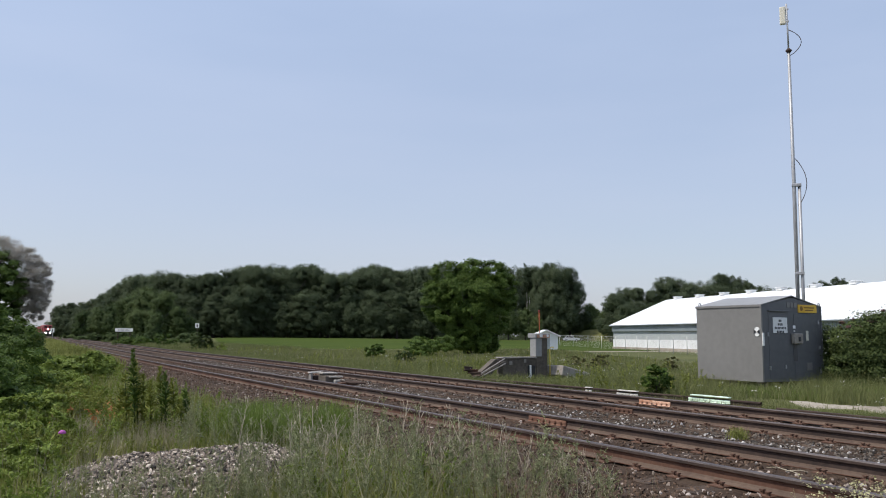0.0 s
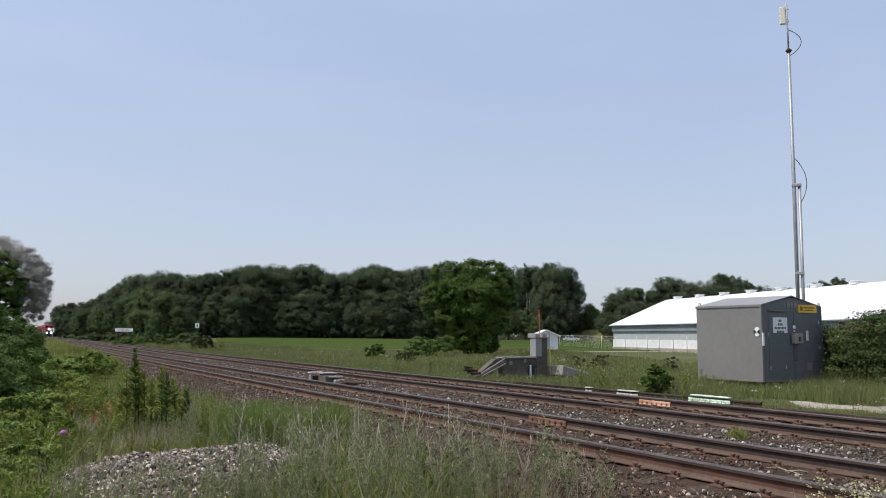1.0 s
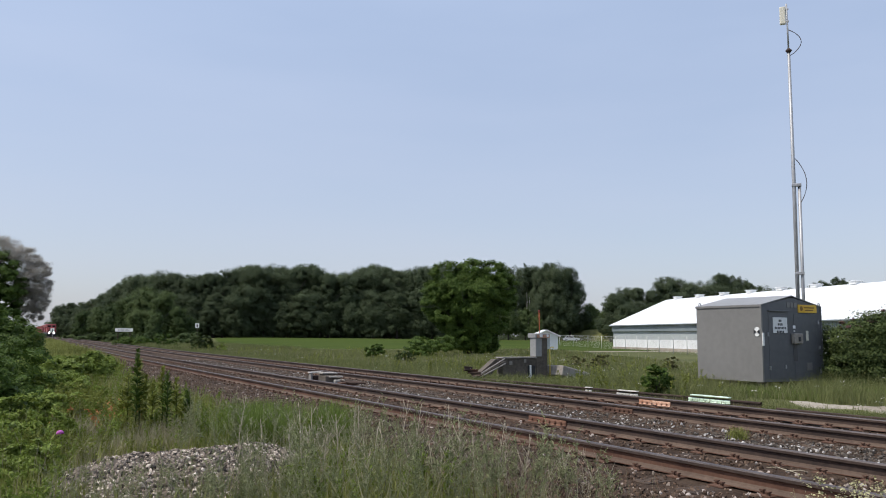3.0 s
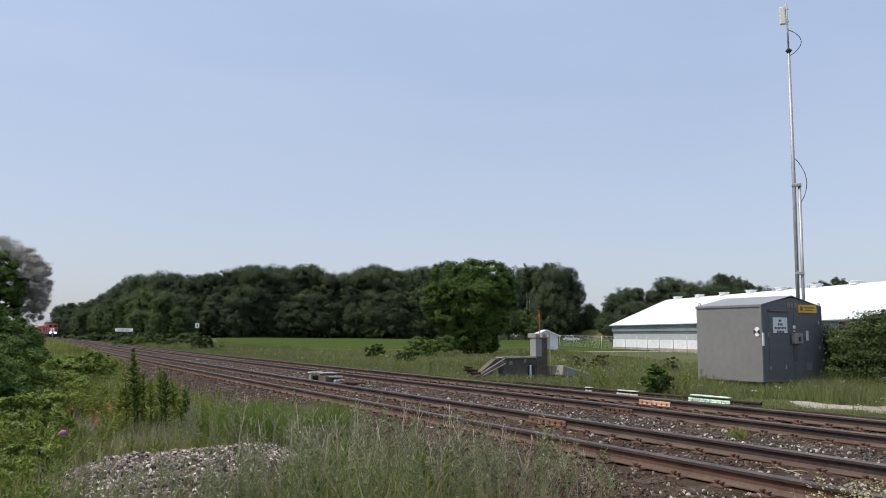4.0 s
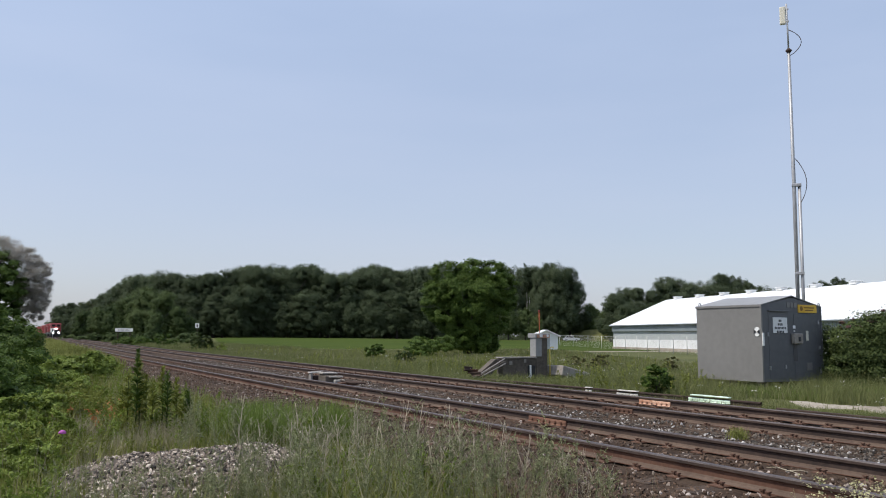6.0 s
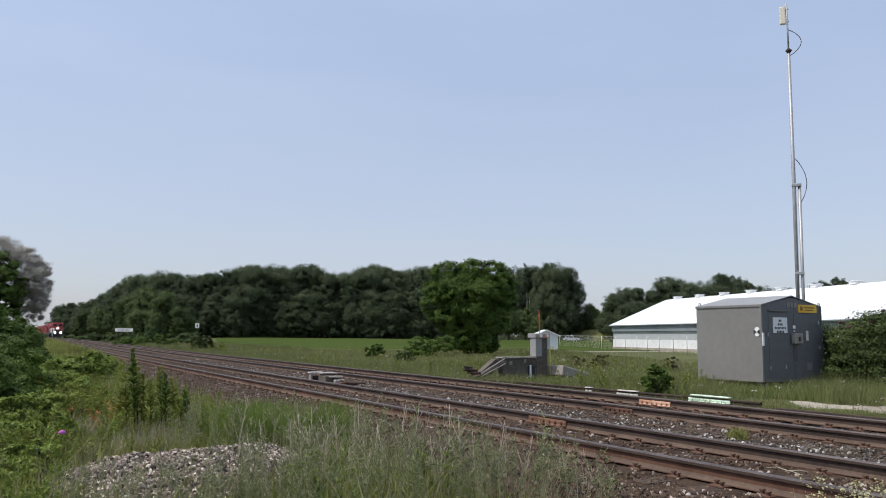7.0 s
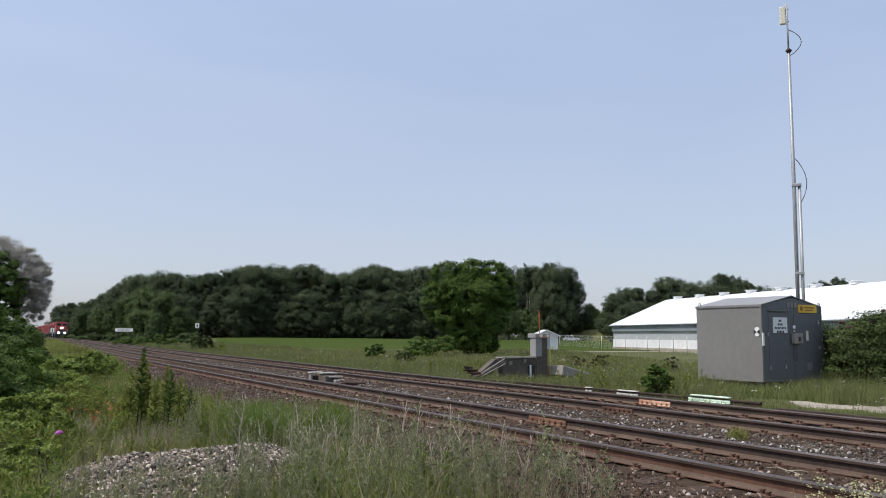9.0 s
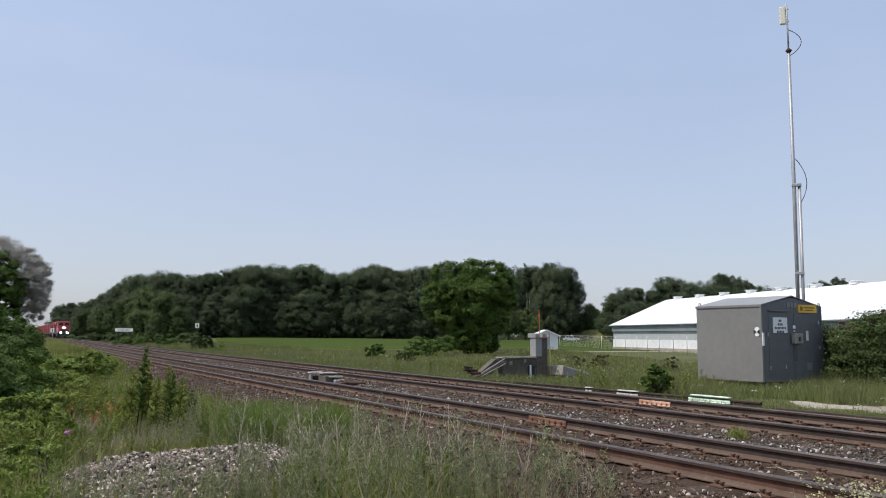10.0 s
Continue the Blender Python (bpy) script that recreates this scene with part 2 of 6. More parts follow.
def tube(bm, pts, radii, seg=8, idx=0, cap=True):
    """A round tube through points."""
    rings = []
    n = len(pts)
    for i, p in enumerate(pts):
        p = Vector(p)
        d = Vector(pts[min(i + 1, n - 1)]) - Vector(pts[max(i - 1, 0)])
        d = d.normalized() if d.length > 1e-9 else Vector((0, 0, 1))
        u = d.cross(Vector((0, 0, 1)) if abs(d.z) < 0.95 else Vector((1, 0, 0))).normalized()
        w = d.cross(u)
        r = radii[i] if isinstance(radii, (list, tuple)) else radii
        rings.append([bm.verts.new(p + (u * math.cos(a) + w * math.sin(a)) * r) for a in (2 * math.pi * j / seg for j in range(seg))])
    for a, b in zip(rings, rings[1:]):
        for j in range(seg):
            f = bm.faces.new((a[j], a[(j + 1) % seg], b[(j + 1) % seg], b[j]))
            f.smooth, f.material_index = True, idx
    if cap:
        for ring in (rings[0][::-1], rings[-1]):
            bm.faces.new(ring).material_index = idx
    bmesh.ops.recalc_face_normals(bm, faces=bm.faces[:])
    return bm


def extrude_profile(bm, profile, y0, y1, idx=0):
    """A closed x-z profile drawn out along y."""
    a = [bm.verts.new((x, y0, z)) for x, z in profile]
    b = [bm.verts.new((x, y1, z)) for x, z in profile]
    n = len(profile)
    fs = [bm.faces.new((a[i], a[(i + 1) % n], b[(i + 1) % n], b[i])) for i in range(n)] + [bm.faces.new(a[::-1]), bm.faces.new(b)]
    for f in fs:
        f.material_index = idx
    bmesh.ops.recalc_face_normals(bm, faces=fs)
    return bm


# ---- ground shape ----
GAUGE, NEAR_X, FAR_X = 1.505, 6.10, 10.03      # rail spacing and each track's first rail


def smooth(a, b, x):
    t = np.clip((np.asarray(x, float) - a) / (b - a), 0, 1)
    return t * t * (3 - 2 * t)


def bend(s):
    """How far the line has swung off its first direction, s metres along."""
    s = np.asarray(s, float)
    a, b = np.clip(s - 20, 0, 60), np.clip(s - 150, 0, 80)
    return 0.0345 * (a * a / 120 + np.clip(s - 80, 0, None)) - 0.018 * (b * b / 160 + np.clip(s - 230, 0, None))


def ground_z(x, y):
    x, y = np.asarray(x, float), np.asarray(y, float)
    r = np.hypot(x, y)
    z = -0.42 - 0.18 * smooth(14, 40, x) - 0.12 * smooth(3, -6, x)
    z = z + smooth(70, 230, y) * smooth(20, 60, x - bend(y)) * 1.05
    z = z + 0.05 * np.sin(x * 0.9 + y * 0.35) * np.cos(y * 0.7 - x * 0.2) * smooth(60, 20, r)
    z = z - 0.45 * smooth(4.6, 6.0, x - bend(y)) * smooth(13.4, 12.0, x - bend(y))
    return z


def graded(a, b, step, out):
    """Grid lines dense between a and b, widening to plus and minus out."""
    mid = list(np.arange(a, b + step, step))
    lo, hi, g = [], [], step
    while mid[0] - (lo[-1] if lo else 0) > -1e9 and (lo[-1] if lo else a) > -out:
        g *= 1.22
        lo.append((lo[-1] if lo else a) - g)
    g = step
    while (hi[-1] if hi else mid[-1]) < out:
        g *= 1.22
        hi.append((hi[-1] if hi else mid[-1]) + g)
    return np.array(lo[::-1] + mid + hi)


def sheet(name, xs, ys, zf, material, lift=0.0):
    X, Y = np.meshgrid(xs, ys, indexing="ij")
    Z = zf(X, Y) + lift
    v = np.stack([X, Y, Z], -1).reshape(-1, 3)
    n, m = X.shape
    i = (np.arange(n - 1)[:, None] * m + np.arange(m - 1)[None]).ravel()
    return npmesh(name, v, np.stack([i, i + m, i + m + 1, i + 1], 1), material, smooth=True)


def build_ground():
    g = new("ground", sheet("ground", graded(-8, 30, 0.4, 2600), graded(2, 60, 0.5, 2600), ground_z, M_GROUND))
    tagged(g, "grassy flat farmland with rough meadow verge", "ground", kind="structure")
    f = new("crop_field", sheet("crop_field", np.linspace(20, 330, 160), np.linspace(78, 330, 140), lambda x, y: ground_z(x, y) - 1.6 * smooth(216, 226, 0.491 * x + 0.871 * y)
            - 0.6 * smooth(106.0, 103.5, 0.466 * x + 0.885 * y) - 0.6 * smooth(1.5, -1.0, x - 24.8 - 0.229 * (y - 105)), M_CROP, 0.06))
    tagged(f, "flat bright green field of young crop", "field", kind="structure")
    # a gravel lane by the equipment house, and one by the far shed
    r = new("gravel_lane", sheet("gravel_lane", np.linspace(16.4, 20.6, 36), np.linspace(-6, 15.2, 120),
            lambda x, y: ground_z(x, y) + 0.03 + 0.02 * np.sin(y * 1.7) - 0.12 * smooth(0.25, 0.6, np.sin(x * 1.1 + 1.3 * np.sin(y * 0.77)) * np.cos(y * 0.99 + np.sin(x * 0.66))) - 0.14 * smooth(12.6, 14.6, y + 0.6 * np.sin(x * 2.7)) - 0.12 * smooth(17.4, 16.8, x + 0.4 * np.sin(y * 2.1) + 0.2 * np.sin(y * 5.3)) - 0.12 * smooth(19.2, 19.9, x + 0.5 * np.sin(y * 1.6) + 0.3 * np.sin(y * 4.1 + x)), M_ROAD))
    tagged(r, "pale dusty gravel lane beside the tracks", "lane", kind="structure")
    r2 = new("farm_lane", sheet("farm_lane", np.linspace(60, 118, 40), np.linspace(74, 76.4, 5), lambda x, y: ground_z(x, y) + 0.05 - 0.1 * smooth(-0.2, 0.6, np.sin(x * 0.9) - np.abs(y - 75.2)), M_ROAD))
    tagged(r2, "pale gravel farm lane beyond the fence", "lane", kind="structure")


# ---- track ----
STATIONS = np.concatenate([np.arange(-14, 90, 2.0), np.arange(90, 640, 10.0)])
RAIL_PROFILE = [(-0.036, -0.012), (-0.03, 0.0), (0.03, 0.0), (0.036, -0.012), (0.034, -0.038), (0.010, -0.05), (0.008, -0.115),
                (0.02, -0.135), (0.072, -0.15), (0.072, -0.16), (-0.072, -0.16), (-0.072, -0.15), (-0.02, -0.135), (-0.008, -0.115), (-0.010, -0.05), (-0.034, -0.038)]


def swept(name, profile, x0, stations, mats, face_index=None):
    n, k = len(profile), len(stations)
    off = bend(stations) + x0
    slope = np.gradient(off, stations)
    v = np.array([[(off[j] + px, stations[j] - px * slope[j], pz) for px, pz in profile] for j in range(k)]).reshape(-1, 3)
    i = np.arange(n)
    q = np.concatenate([np.stack([j * n + i, (j + 1) * n + i, (j + 1) * n + (i + 1) % n, j * n + (i + 1) % n], 1) for j in range(k - 1)])
    idx = None if face_index is None else np.tile([face_index.get(a, 0) for a in range(n)], k - 1)
    return npmesh(name, v, q, mats, idx)


def joint_bar_mesh(length, material, side):
    bm = bmesh.new()
    prof = [(0.0, -0.05), (0.018, -0.052), (0.026, -0.08), (0.024, -0.12), (0.045, -0.138), (0.0, -0.138)]
    extrude_profile(bm, [(side * (x + 0.011), z) for x, z in prof], -length / 2, length / 2)
    for j in range(6):
        y = (j - 2.5) * length / 6.4
        bmesh.ops.create_cone(bm, cap_ends=True, segments=6, radius1=0.022, radius2=0.022, depth=0.03,
                              matrix=Matrix.Translation((side * 0.05, y, -0.09)) @ Euler((0, math.pi / 2, 0)).to_matrix().to_4x4())
    me = bpy.data.meshes.new("joint_bar")
    bm.to_mesh(me), bm.free(), me.materials.append(material)
    return me


def spike_plate_mesh():
    bm = bmesh.new()
    box(bm, -0.16, 0.16, -0.09, 0.09, -0.178, -0.160, 0.004)
    for x, y in ((-0.085, 0.05), (0.085, -0.05), (-0.13, -0.05), (0.13, 0.05)):
        box(bm, x - 0.012, x + 0.012, y - 0.012, y + 0.012, -0.165, -0.130)
        box(bm, x - 0.02, x + 0.02, y - 0.02, y + 0.02, -0.135, -0.122)
    me = bpy.data.meshes.new("tie_plate")
    bm.to_mesh(me), bm.free(), me.materials.append(M_PLATE)
    return me


def sleeper_mesh(rng):
    bm = boxbm(-1.3, 1.3, -0.115, 0.115, -0.355, -0.178, 0.012)
    for v in bm.verts:
        v.co += Vector((rng.uniform(-0.012, 0.012), rng.uniform(-0.008, 0.008), rng.uniform(-0.008, 0.004)))
    me = bpy.data.meshes.new("sleeper")
    bm.to_mesh(me), bm.free(), me.materials.append(M_TIE)
    return me


def build_track(x0, joints, seed, label, cant=(0.0, 0.0), dark_web=(True, True)):
    rng = random.Random(seed)
    t = thing("railway_track", pose(0, 0, 0), label, "railway track", "parallel railway tracks")
    # head sides darker, chosen webs and head undersides too; feet duller brown
    rails = [part("rail", swept("rail", [(a, b + cant[k]) for a, b in RAIL_PROFILE], x0 + k * GAUGE, STATIONS, [M_RAIL, M_RAILTOP, M_OLDRAIL, M_RAILFOOT], {0: 1, 1: 1, 2: 1, 3: 2, 15: 2, 11: 3, 12: 3, **({13: 2, 14: 2} if dark_web[k] else {})}), None, t, "rusted steel rail with worn head") for k in (0, 1)]
    for k, y, length, m, side, label2 in joints:
        x = x0 + k * GAUGE + float(bend(y))
        part("joint_bar", joint_bar_mesh(length, m, side), None, rails[k], label2, pose(x, y, cant[k]))
    ties = [sleeper_mesh(rng) for _ in range(5)]
    plate = spike_plate_mesh()
    y, n, far_v, far_q = -4.0, 0, [], []
    while y < 230:
        c = x0 + GAUGE / 2 + float(bend(y)) + rng.uniform(-0.04, 0.04)
        a = rng.uniform(-0.8, 0.8)
        if y < 58:
            part("sleeper", ties[rng.randrange(5)], None, t, "", pose(c, y, sum(cant) / 2, 0, -math.degrees((cant[1] - cant[0]) / GAUGE), a))
            if y < 42:
                for k in (0, 1):
                    part("tie_plate", plate, None, t, "", pose(x0 + k * GAUGE + float(bend(y)), y, cant[k]))
        else:
            b = len(far_v)
            far_v += [(c + sx * 1.3, y + sy * 0.115, z) for z in (-0.355, -0.178) for sx, sy in ((-1, -1), (1, -1), (1, 1), (-1, 1))]
            far_q += [(b + 4, b + 5, b + 6, b + 7)] + [(b + i, b + (i + 1) % 4, b + 4 + (i + 1) % 4, b + 4 + i) for i in range(4)]
        y += 0.52 * rng.uniform(0.93, 1.07)
    far = part("sleeper_run", npmesh("sleeper_run", far_v, far_q, M_TIE), None, t, "weathered wooden sleepers farther along")
    tagged(far, kind="stuff")
    return t


def bed_z(x, y):
    """Height of the stone bed over both tracks; x is measured across the line."""
    mid = (NEAR_X + FAR_X + GAUGE) / 2
    d = np.abs(x - mid)
    half = mid - NEAR_X + 1.05
    z = -0.205 - smooth(half, half + 1.7, d) * 0.42 + 0.02 * np.sin(x * 5 + y * 1.3) * np.cos(y * 2.3)
    for c in (NEAR_X + GAUGE / 2, FAR_X + GAUGE / 2):
        z = z + 0.032 * smooth(1.35, 1.15, np.abs(x - c))
    return z - 0.03 * smooth(1.25, 0.5, np.abs(x - mid))


def build_bed():
    xs = np.arange(3.2, 14.6, 0.2)
    X, S = np.meshgrid(xs, np.concatenate([np.arange(-14, 70, 0.5), np.arange(70, 640, 8)]), indexing="ij")
    v = np.stack([X + bend(S), S, bed_z(X, S)], -1).reshape(-1, 3)
    n, m = X.shape
    i = (np.arange(n - 1)[:, None] * m + np.arange(m - 1)[None]).ravel()
    b = new("trackbed", npmesh("trackbed", v, np.stack([i, i + m, i + m + 1, i + 1], 1), M_BALLAST, smooth=True))
    tagged(b, "rust-tinted crushed stone bed under both tracks", "trackbed", kind="structure")


ICO = None


def stones(name, pts, sizes, material, rng):
    """Angular stones, joined, one island each."""
    global ICO
    if ICO is None:
        bm = bmesh.new()
        bmesh.ops.create_icosphere(bm, subdivisions=1, radius=1)
        ICO = (np.array([v.co[:] for v in bm.verts]), np.array([[v.index for v in f.verts] for f in bm.faces]))
        bm.free()
    V, F = ICO
    n = len(pts)
    jit = 1 + rng.uniform(-0.5, 0.4, (n, len(V), 1))
    sq = rng.uniform(0.5, 1.3, (n, 1, 3))
    ang = rng.uniform(0, 6.28, n)
    c, s = np.cos(ang)[:, None], np.sin(ang)[:, None]
    P = V[None] * jit * sq
    tilt = rng.uniform(-0.9, 0.9, n)[:, None]
    y, z = P[..., 1] * np.cos(tilt) - P[..., 2] * np.sin(tilt), P[..., 1] * np.sin(tilt) + P[..., 2] * np.cos(tilt)
    P = np.stack([P[..., 0] * c - y * s, P[..., 0] * s + y * c, z], -1) * np.asarray(sizes)[:, None, None] + np.asarray(pts)[:, None]
    Q = (F[None] + (np.arange(n) * len(V))[:, None, None]).reshape(-1, 3)
    return npmesh(name, P.reshape(-1, 3), Q, material)


def build_stones():
    rng = np.random.default_rng(5)
    # denser near the viewer; stones between the tracks are greyer, those round the rails rust-stained
    for name, material, lanes, n, label in (
            ("ballast_stones", M_STONE, [(7.9, 9.75), (7.9, 9.75), (11.9, 13.4)], 23000, "grey crushed stone ballast between the tracks"),
            ("rusty_ballast_stones", M_RUSTSTONE, [(4.2, 5.7), (5.5, 8.1), (9.5, 12.3)], 27000, "rust-stained crushed stone ballast round the rails")):
        k = rng.integers(0, len(lanes), n)
        lo, hi = np.array(lanes)[k, 0], np.array(lanes)[k, 1]
        x = rng.uniform(lo, hi)
        y = 3.0 + 42 * rng.random(n) ** 1.9
        size = rng.uniform(0.011, 0.027, n) * np.where(rng.random(n) < 0.04, 1.35, 1.0)
        z = bed_z(x, y) + size * 0.25
        on_rail = np.zeros(n, bool)
        for rx in (NEAR_X, NEAR_X + GAUGE, FAR_X, FAR_X + GAUGE):
            on_rail |= np.abs(x - rx) < 0.13
        ok = ~on_rail
        ob = new(name, stones(name, np.stack([x + bend(y), y, z], 1)[ok], size[ok], material, rng))
        tagged(ob, label, "ballast", kind="stuff")
    # a few pale lumps that stand out, and a bleached twig between the rails
    spots = ((9.55, 13.4), (9.1, 7.05), (8.95, 6.55), (8.9, 5.6), (9.3, 11.2), (8.6, 9.4), (9.5, 9.9), (6.75, 8.6), (9.2, 16.0))
    for k, (x, y) in enumerate(spots):
        r = (0.017 + 0.004 * (k % 3)) * (1 + 0.05 * (y - 5))
        lump = new("ballast_lump", stones("ballast_lump", [(0, 0, 0)], [r], M_JOINTWHITE, rng))
        lump.matrix_basis = pose(x + float(bend(y)), y, float(bed_z(x, y)) + r * 0.35)
        tagged(lump, "pale whitish stone lying on the ballast", "stone", "pale stones on the ballast")
    twig = thing("dry_twig", pose(7.2, 5.7, float(bed_z(7.2, 5.7)) + 0.02), "bleached bent twig lying between the rails", "twig")
    part("stick", tube(bmesh.new(), [(0, 0.06, 0.01), (0.02, -0.06, 0.03), (0.0, -0.2, 0.015), (-0.05, -0.28, 0.025), (-0.06, -0.42, 0.01)], [0.004, 0.006, 0.006, 0.005, 0.003], 6), M_STEM, twig)
    part("side_twig", tube(bmesh.new(), [(0.0, -0.2, 0.015), (0.07, -0.3, 0.03), (0.09, -0.38, 0.02)], [0.006, 0.004, 0.002], 5), M_STEM, twig)
    # loose gravel heap in the grass
    n = 11500
    a, r = rng.uniform(0, 6.28, n), rng.random(n) ** 0.6
    x, y = 2.1 + 1.55 * r * np.cos(a) + 0.25 * r * np.sin(a), 9.7 + 1.5 * r * np.sin(a)
    h = 0.27 * (1 - r ** 2.0) + 0.06 * np.sin(x * 3.1 + 1) * np.cos(y * 2.7) + 0.03 * np.sin(x * 9) * np.cos(y * 8)
    size = 0.008 + 0.021 * rng.random(n) ** 1.6
    heap = new("gravel_heap", stones("gravel_heap", np.stack([x, y, ground_z(x, y) + np.maximum(h, 0) + 0.01], 1), size, M_PILE, rng))
    tagged(heap, "low heap of pale pinkish crushed gravel in grass", "gravel", kind="stuff")
    n = 2600
    y = rng.uniform(5.8, 9.4, n)
    x = y * rng.normal(0.195, 0.06, n)
    spill = new("gravel_spill", stones("gravel_spill", np.stack([x, y, ground_z(x, y) + 0.005], 1), 0.008 + 0.022 * rng.random(n) ** 2, M_PILE, rng))
    tagged(spill, "loose gravel spilled in front of the heap", "gravel", kind="stuff")
    xs = np.linspace(-1, 1, 25)
    X, Y = np.meshgrid(xs, xs, indexing="ij")
    R = np.minimum(np.hypot(X, Y), 1)
    px, py = 2.1 + 1.55 * X + 0.25 * Y, 9.7 + 1.5 * Y
    v = np.stack([px, py, ground_z(px, py) + 0.27 * (1 - R ** 2.0) - 0.04 + 0.06 * np.sin(px * 3.1 + 1) * np.cos(py * 2.7)], -1).reshape(-1, 3)
    i = (np.arange(24)[:, None] * 25 + np.arange(24)[None]).ravel()
    core = new("gravel_heap_core", npmesh("gravel_heap_core", v, np.stack([i, i + 25, i + 26, i + 1], 1), M_PILE, smooth=True))
    tagged(core, "fine gravel filling the low heap", "gravel", kind="stuff")


# ---- vegetation ----
def leaf_quads(P, N, size, rng, slim=0.55, jit=0.55):
    """Small folded leaves at points P, facing about N."""
    n = len(P)
    N = N + rng.normal(0, jit, (n, 3))
    N /= np.linalg.norm(N, axis=1, keepdims=True) + 1e-9
    t = np.cross(N, rng.normal(0, 1, (n, 3)))
    t /= np.linalg.norm(t, axis=1, keepdims=True) + 1e-9
    b = np.cross(N, t)
    s = (np.asarray(size) * rng.uniform(0.6, 1.35, n))[:, None]
    v = np.stack([P - t * s, P + b * s * slim - N * s * 0.18, P + t * s, P - b * s * slim - N * s * 0.18], 1).reshape(-1, 3)
    i = np.arange(n)[:, None] * 4
    return v, i + np.array([[0, 1, 2, 3]])


def crown_mesh(name, lobes, leaves, size, material, rng, slim=0.55, shell=0.72, clump=45, jit=0.55, loose=0.2):
    """Leaves gathered in clumps over uneven lobes (cx, cy, cz, rx, ry, rz)."""
    L = np.array(lobes, float)
    w = (L[:, 3] * L[:, 5]) ** 1.0
    pick = rng.choice(len(L), 1 + leaves // clump, p=w / w.sum())
    d = rng.normal(0, 1, (len(pick), 3))
    d /= np.linalg.norm(d, axis=1, keepdims=True)
    rad = shell + (1 - shell) * rng.random(len(pick))[:, None] ** 0.6 + rng.normal(0, 0.05, (len(pick), 1))
    centre = L[pick, :3] + d * L[pick, 3:] * rad
    k = rng.integers(0, len(pick), leaves)
    spread = loose * L[pick[k], 3:].mean(1, keepdims=True) * np.array([1, 1, 0.62 if loose < 0.25 else 0.9])
    off = rng.normal(0, 1, (leaves, 3))
    off *= (1.55 * rng.random((leaves, 1)) ** 0.55) / np.linalg.norm(off, axis=1, keepdims=True) * spread
    P = centre[k] + off
    N = d[k] * 0.8 + np.array([0, 0, 0.55]) + off / (spread + 1e-6) * 0.25
    v, q = leaf_quads(P, N, np.full(leaves, size), rng, slim, jit)
    return npmesh(name, v, q, material)


def trunk_bm(height, r, rng, limbs=6, spread=0.35, lean=0.04):
    bm = bmesh.new()
    pts = [(lean * height * (i / 6) ** 1.5 + rng.uniform(-0.02, 0.02) * height * (i > 0), rng.uniform(-0.02, 0.02) * height * (i > 0), height * i / 6) for i in range(7)]
    tube(bm, pts, [r * (1.25 if i == 0 else 1 - 0.13 * i) for i in range(7)], 9)
    for j in range(limbs):
        i = rng.randint(2, 5)
        a = j * 2.4 + rng.uniform(-0.4, 0.4)
        p = Vector(pts[i])
        ln = spread * height * rng.uniform(0.7, 1.2)
        q = [p + Vector((math.cos(a) * ln * u, math.sin(a) * ln * u, ln * (0.55 * u + 0.25 * u * u))) for u in (0, 0.35, 0.7, 1.0)]
        tube(bm, q, [r * 0.45, r * 0.33, r * 0.2, r * 0.07], 6)
    return bm


def random_lobes(height, width, base, n, rng, top=0.75):
    """Lobes for a rounded crown between base and height."""
    out = []
    mid = (base + height) / 2
    for j in range(n):
        u = rng.random()
        z = base + (height - base) * (0.12 + 0.8 * u)
        prof = math.sin(math.pi * min(1, max(0.0, (0.18 + 0.82 * u) ** top))) ** 0.7
        a, rr = rng.uniform(0, 6.28), width / 2 * prof * rng.uniform(0.35, 0.75)
        s = width * rng.uniform(0.16, 0.26)
        out.append((math.cos(a) * rr, math.sin(a) * rr, z, s, s, s * rng.uniform(0.6, 0.85)))
    out.append((0, 0, mid, width * 0.3, width * 0.3, (height - base) * 0.36))
    return out


def tree(name, height, width, base, material, leaf, leaves, seed, label, category="tree", bark=None, limbs=6, lobes=11, group="", girth=0.022, jit=0.55, clump=45, loose=0.2):
    rng, nr = random.Random(seed), np.random.default_rng(seed)
    t = thing(name, pose(0, 0, 0), label, category, group)
    part("trunk", trunk_bm(height * 0.72, height * girth, rng, limbs), bark or M_BARK, t)
    part("crown", crown_mesh("crown", random_lobes(height, width, base, lobes, rng), leaves, leaf, material, nr, jit=jit, clump=clump, loose=loose), None, t)
    return t


def put(t, x, y, turn=0.0, size=1.0, dz=0.0):
    t.matrix_basis = Matrix.LocRotScale((x, y, float(ground_z(x, y)) - 0.05 + dz), Euler((0, 0, turn)), (size, size, size))
    return t


def along(px, depth):
    """A place on the ground plan: the way through that part of the view, at that depth along the lens axis."""
    a = radians(CAM_YAW) + math.atan((px - 784) / 1396.7)
    r = depth / math.cos(math.atan((px - 784) / 1396.7))
    return r * math.sin(a), r * math.cos(a)


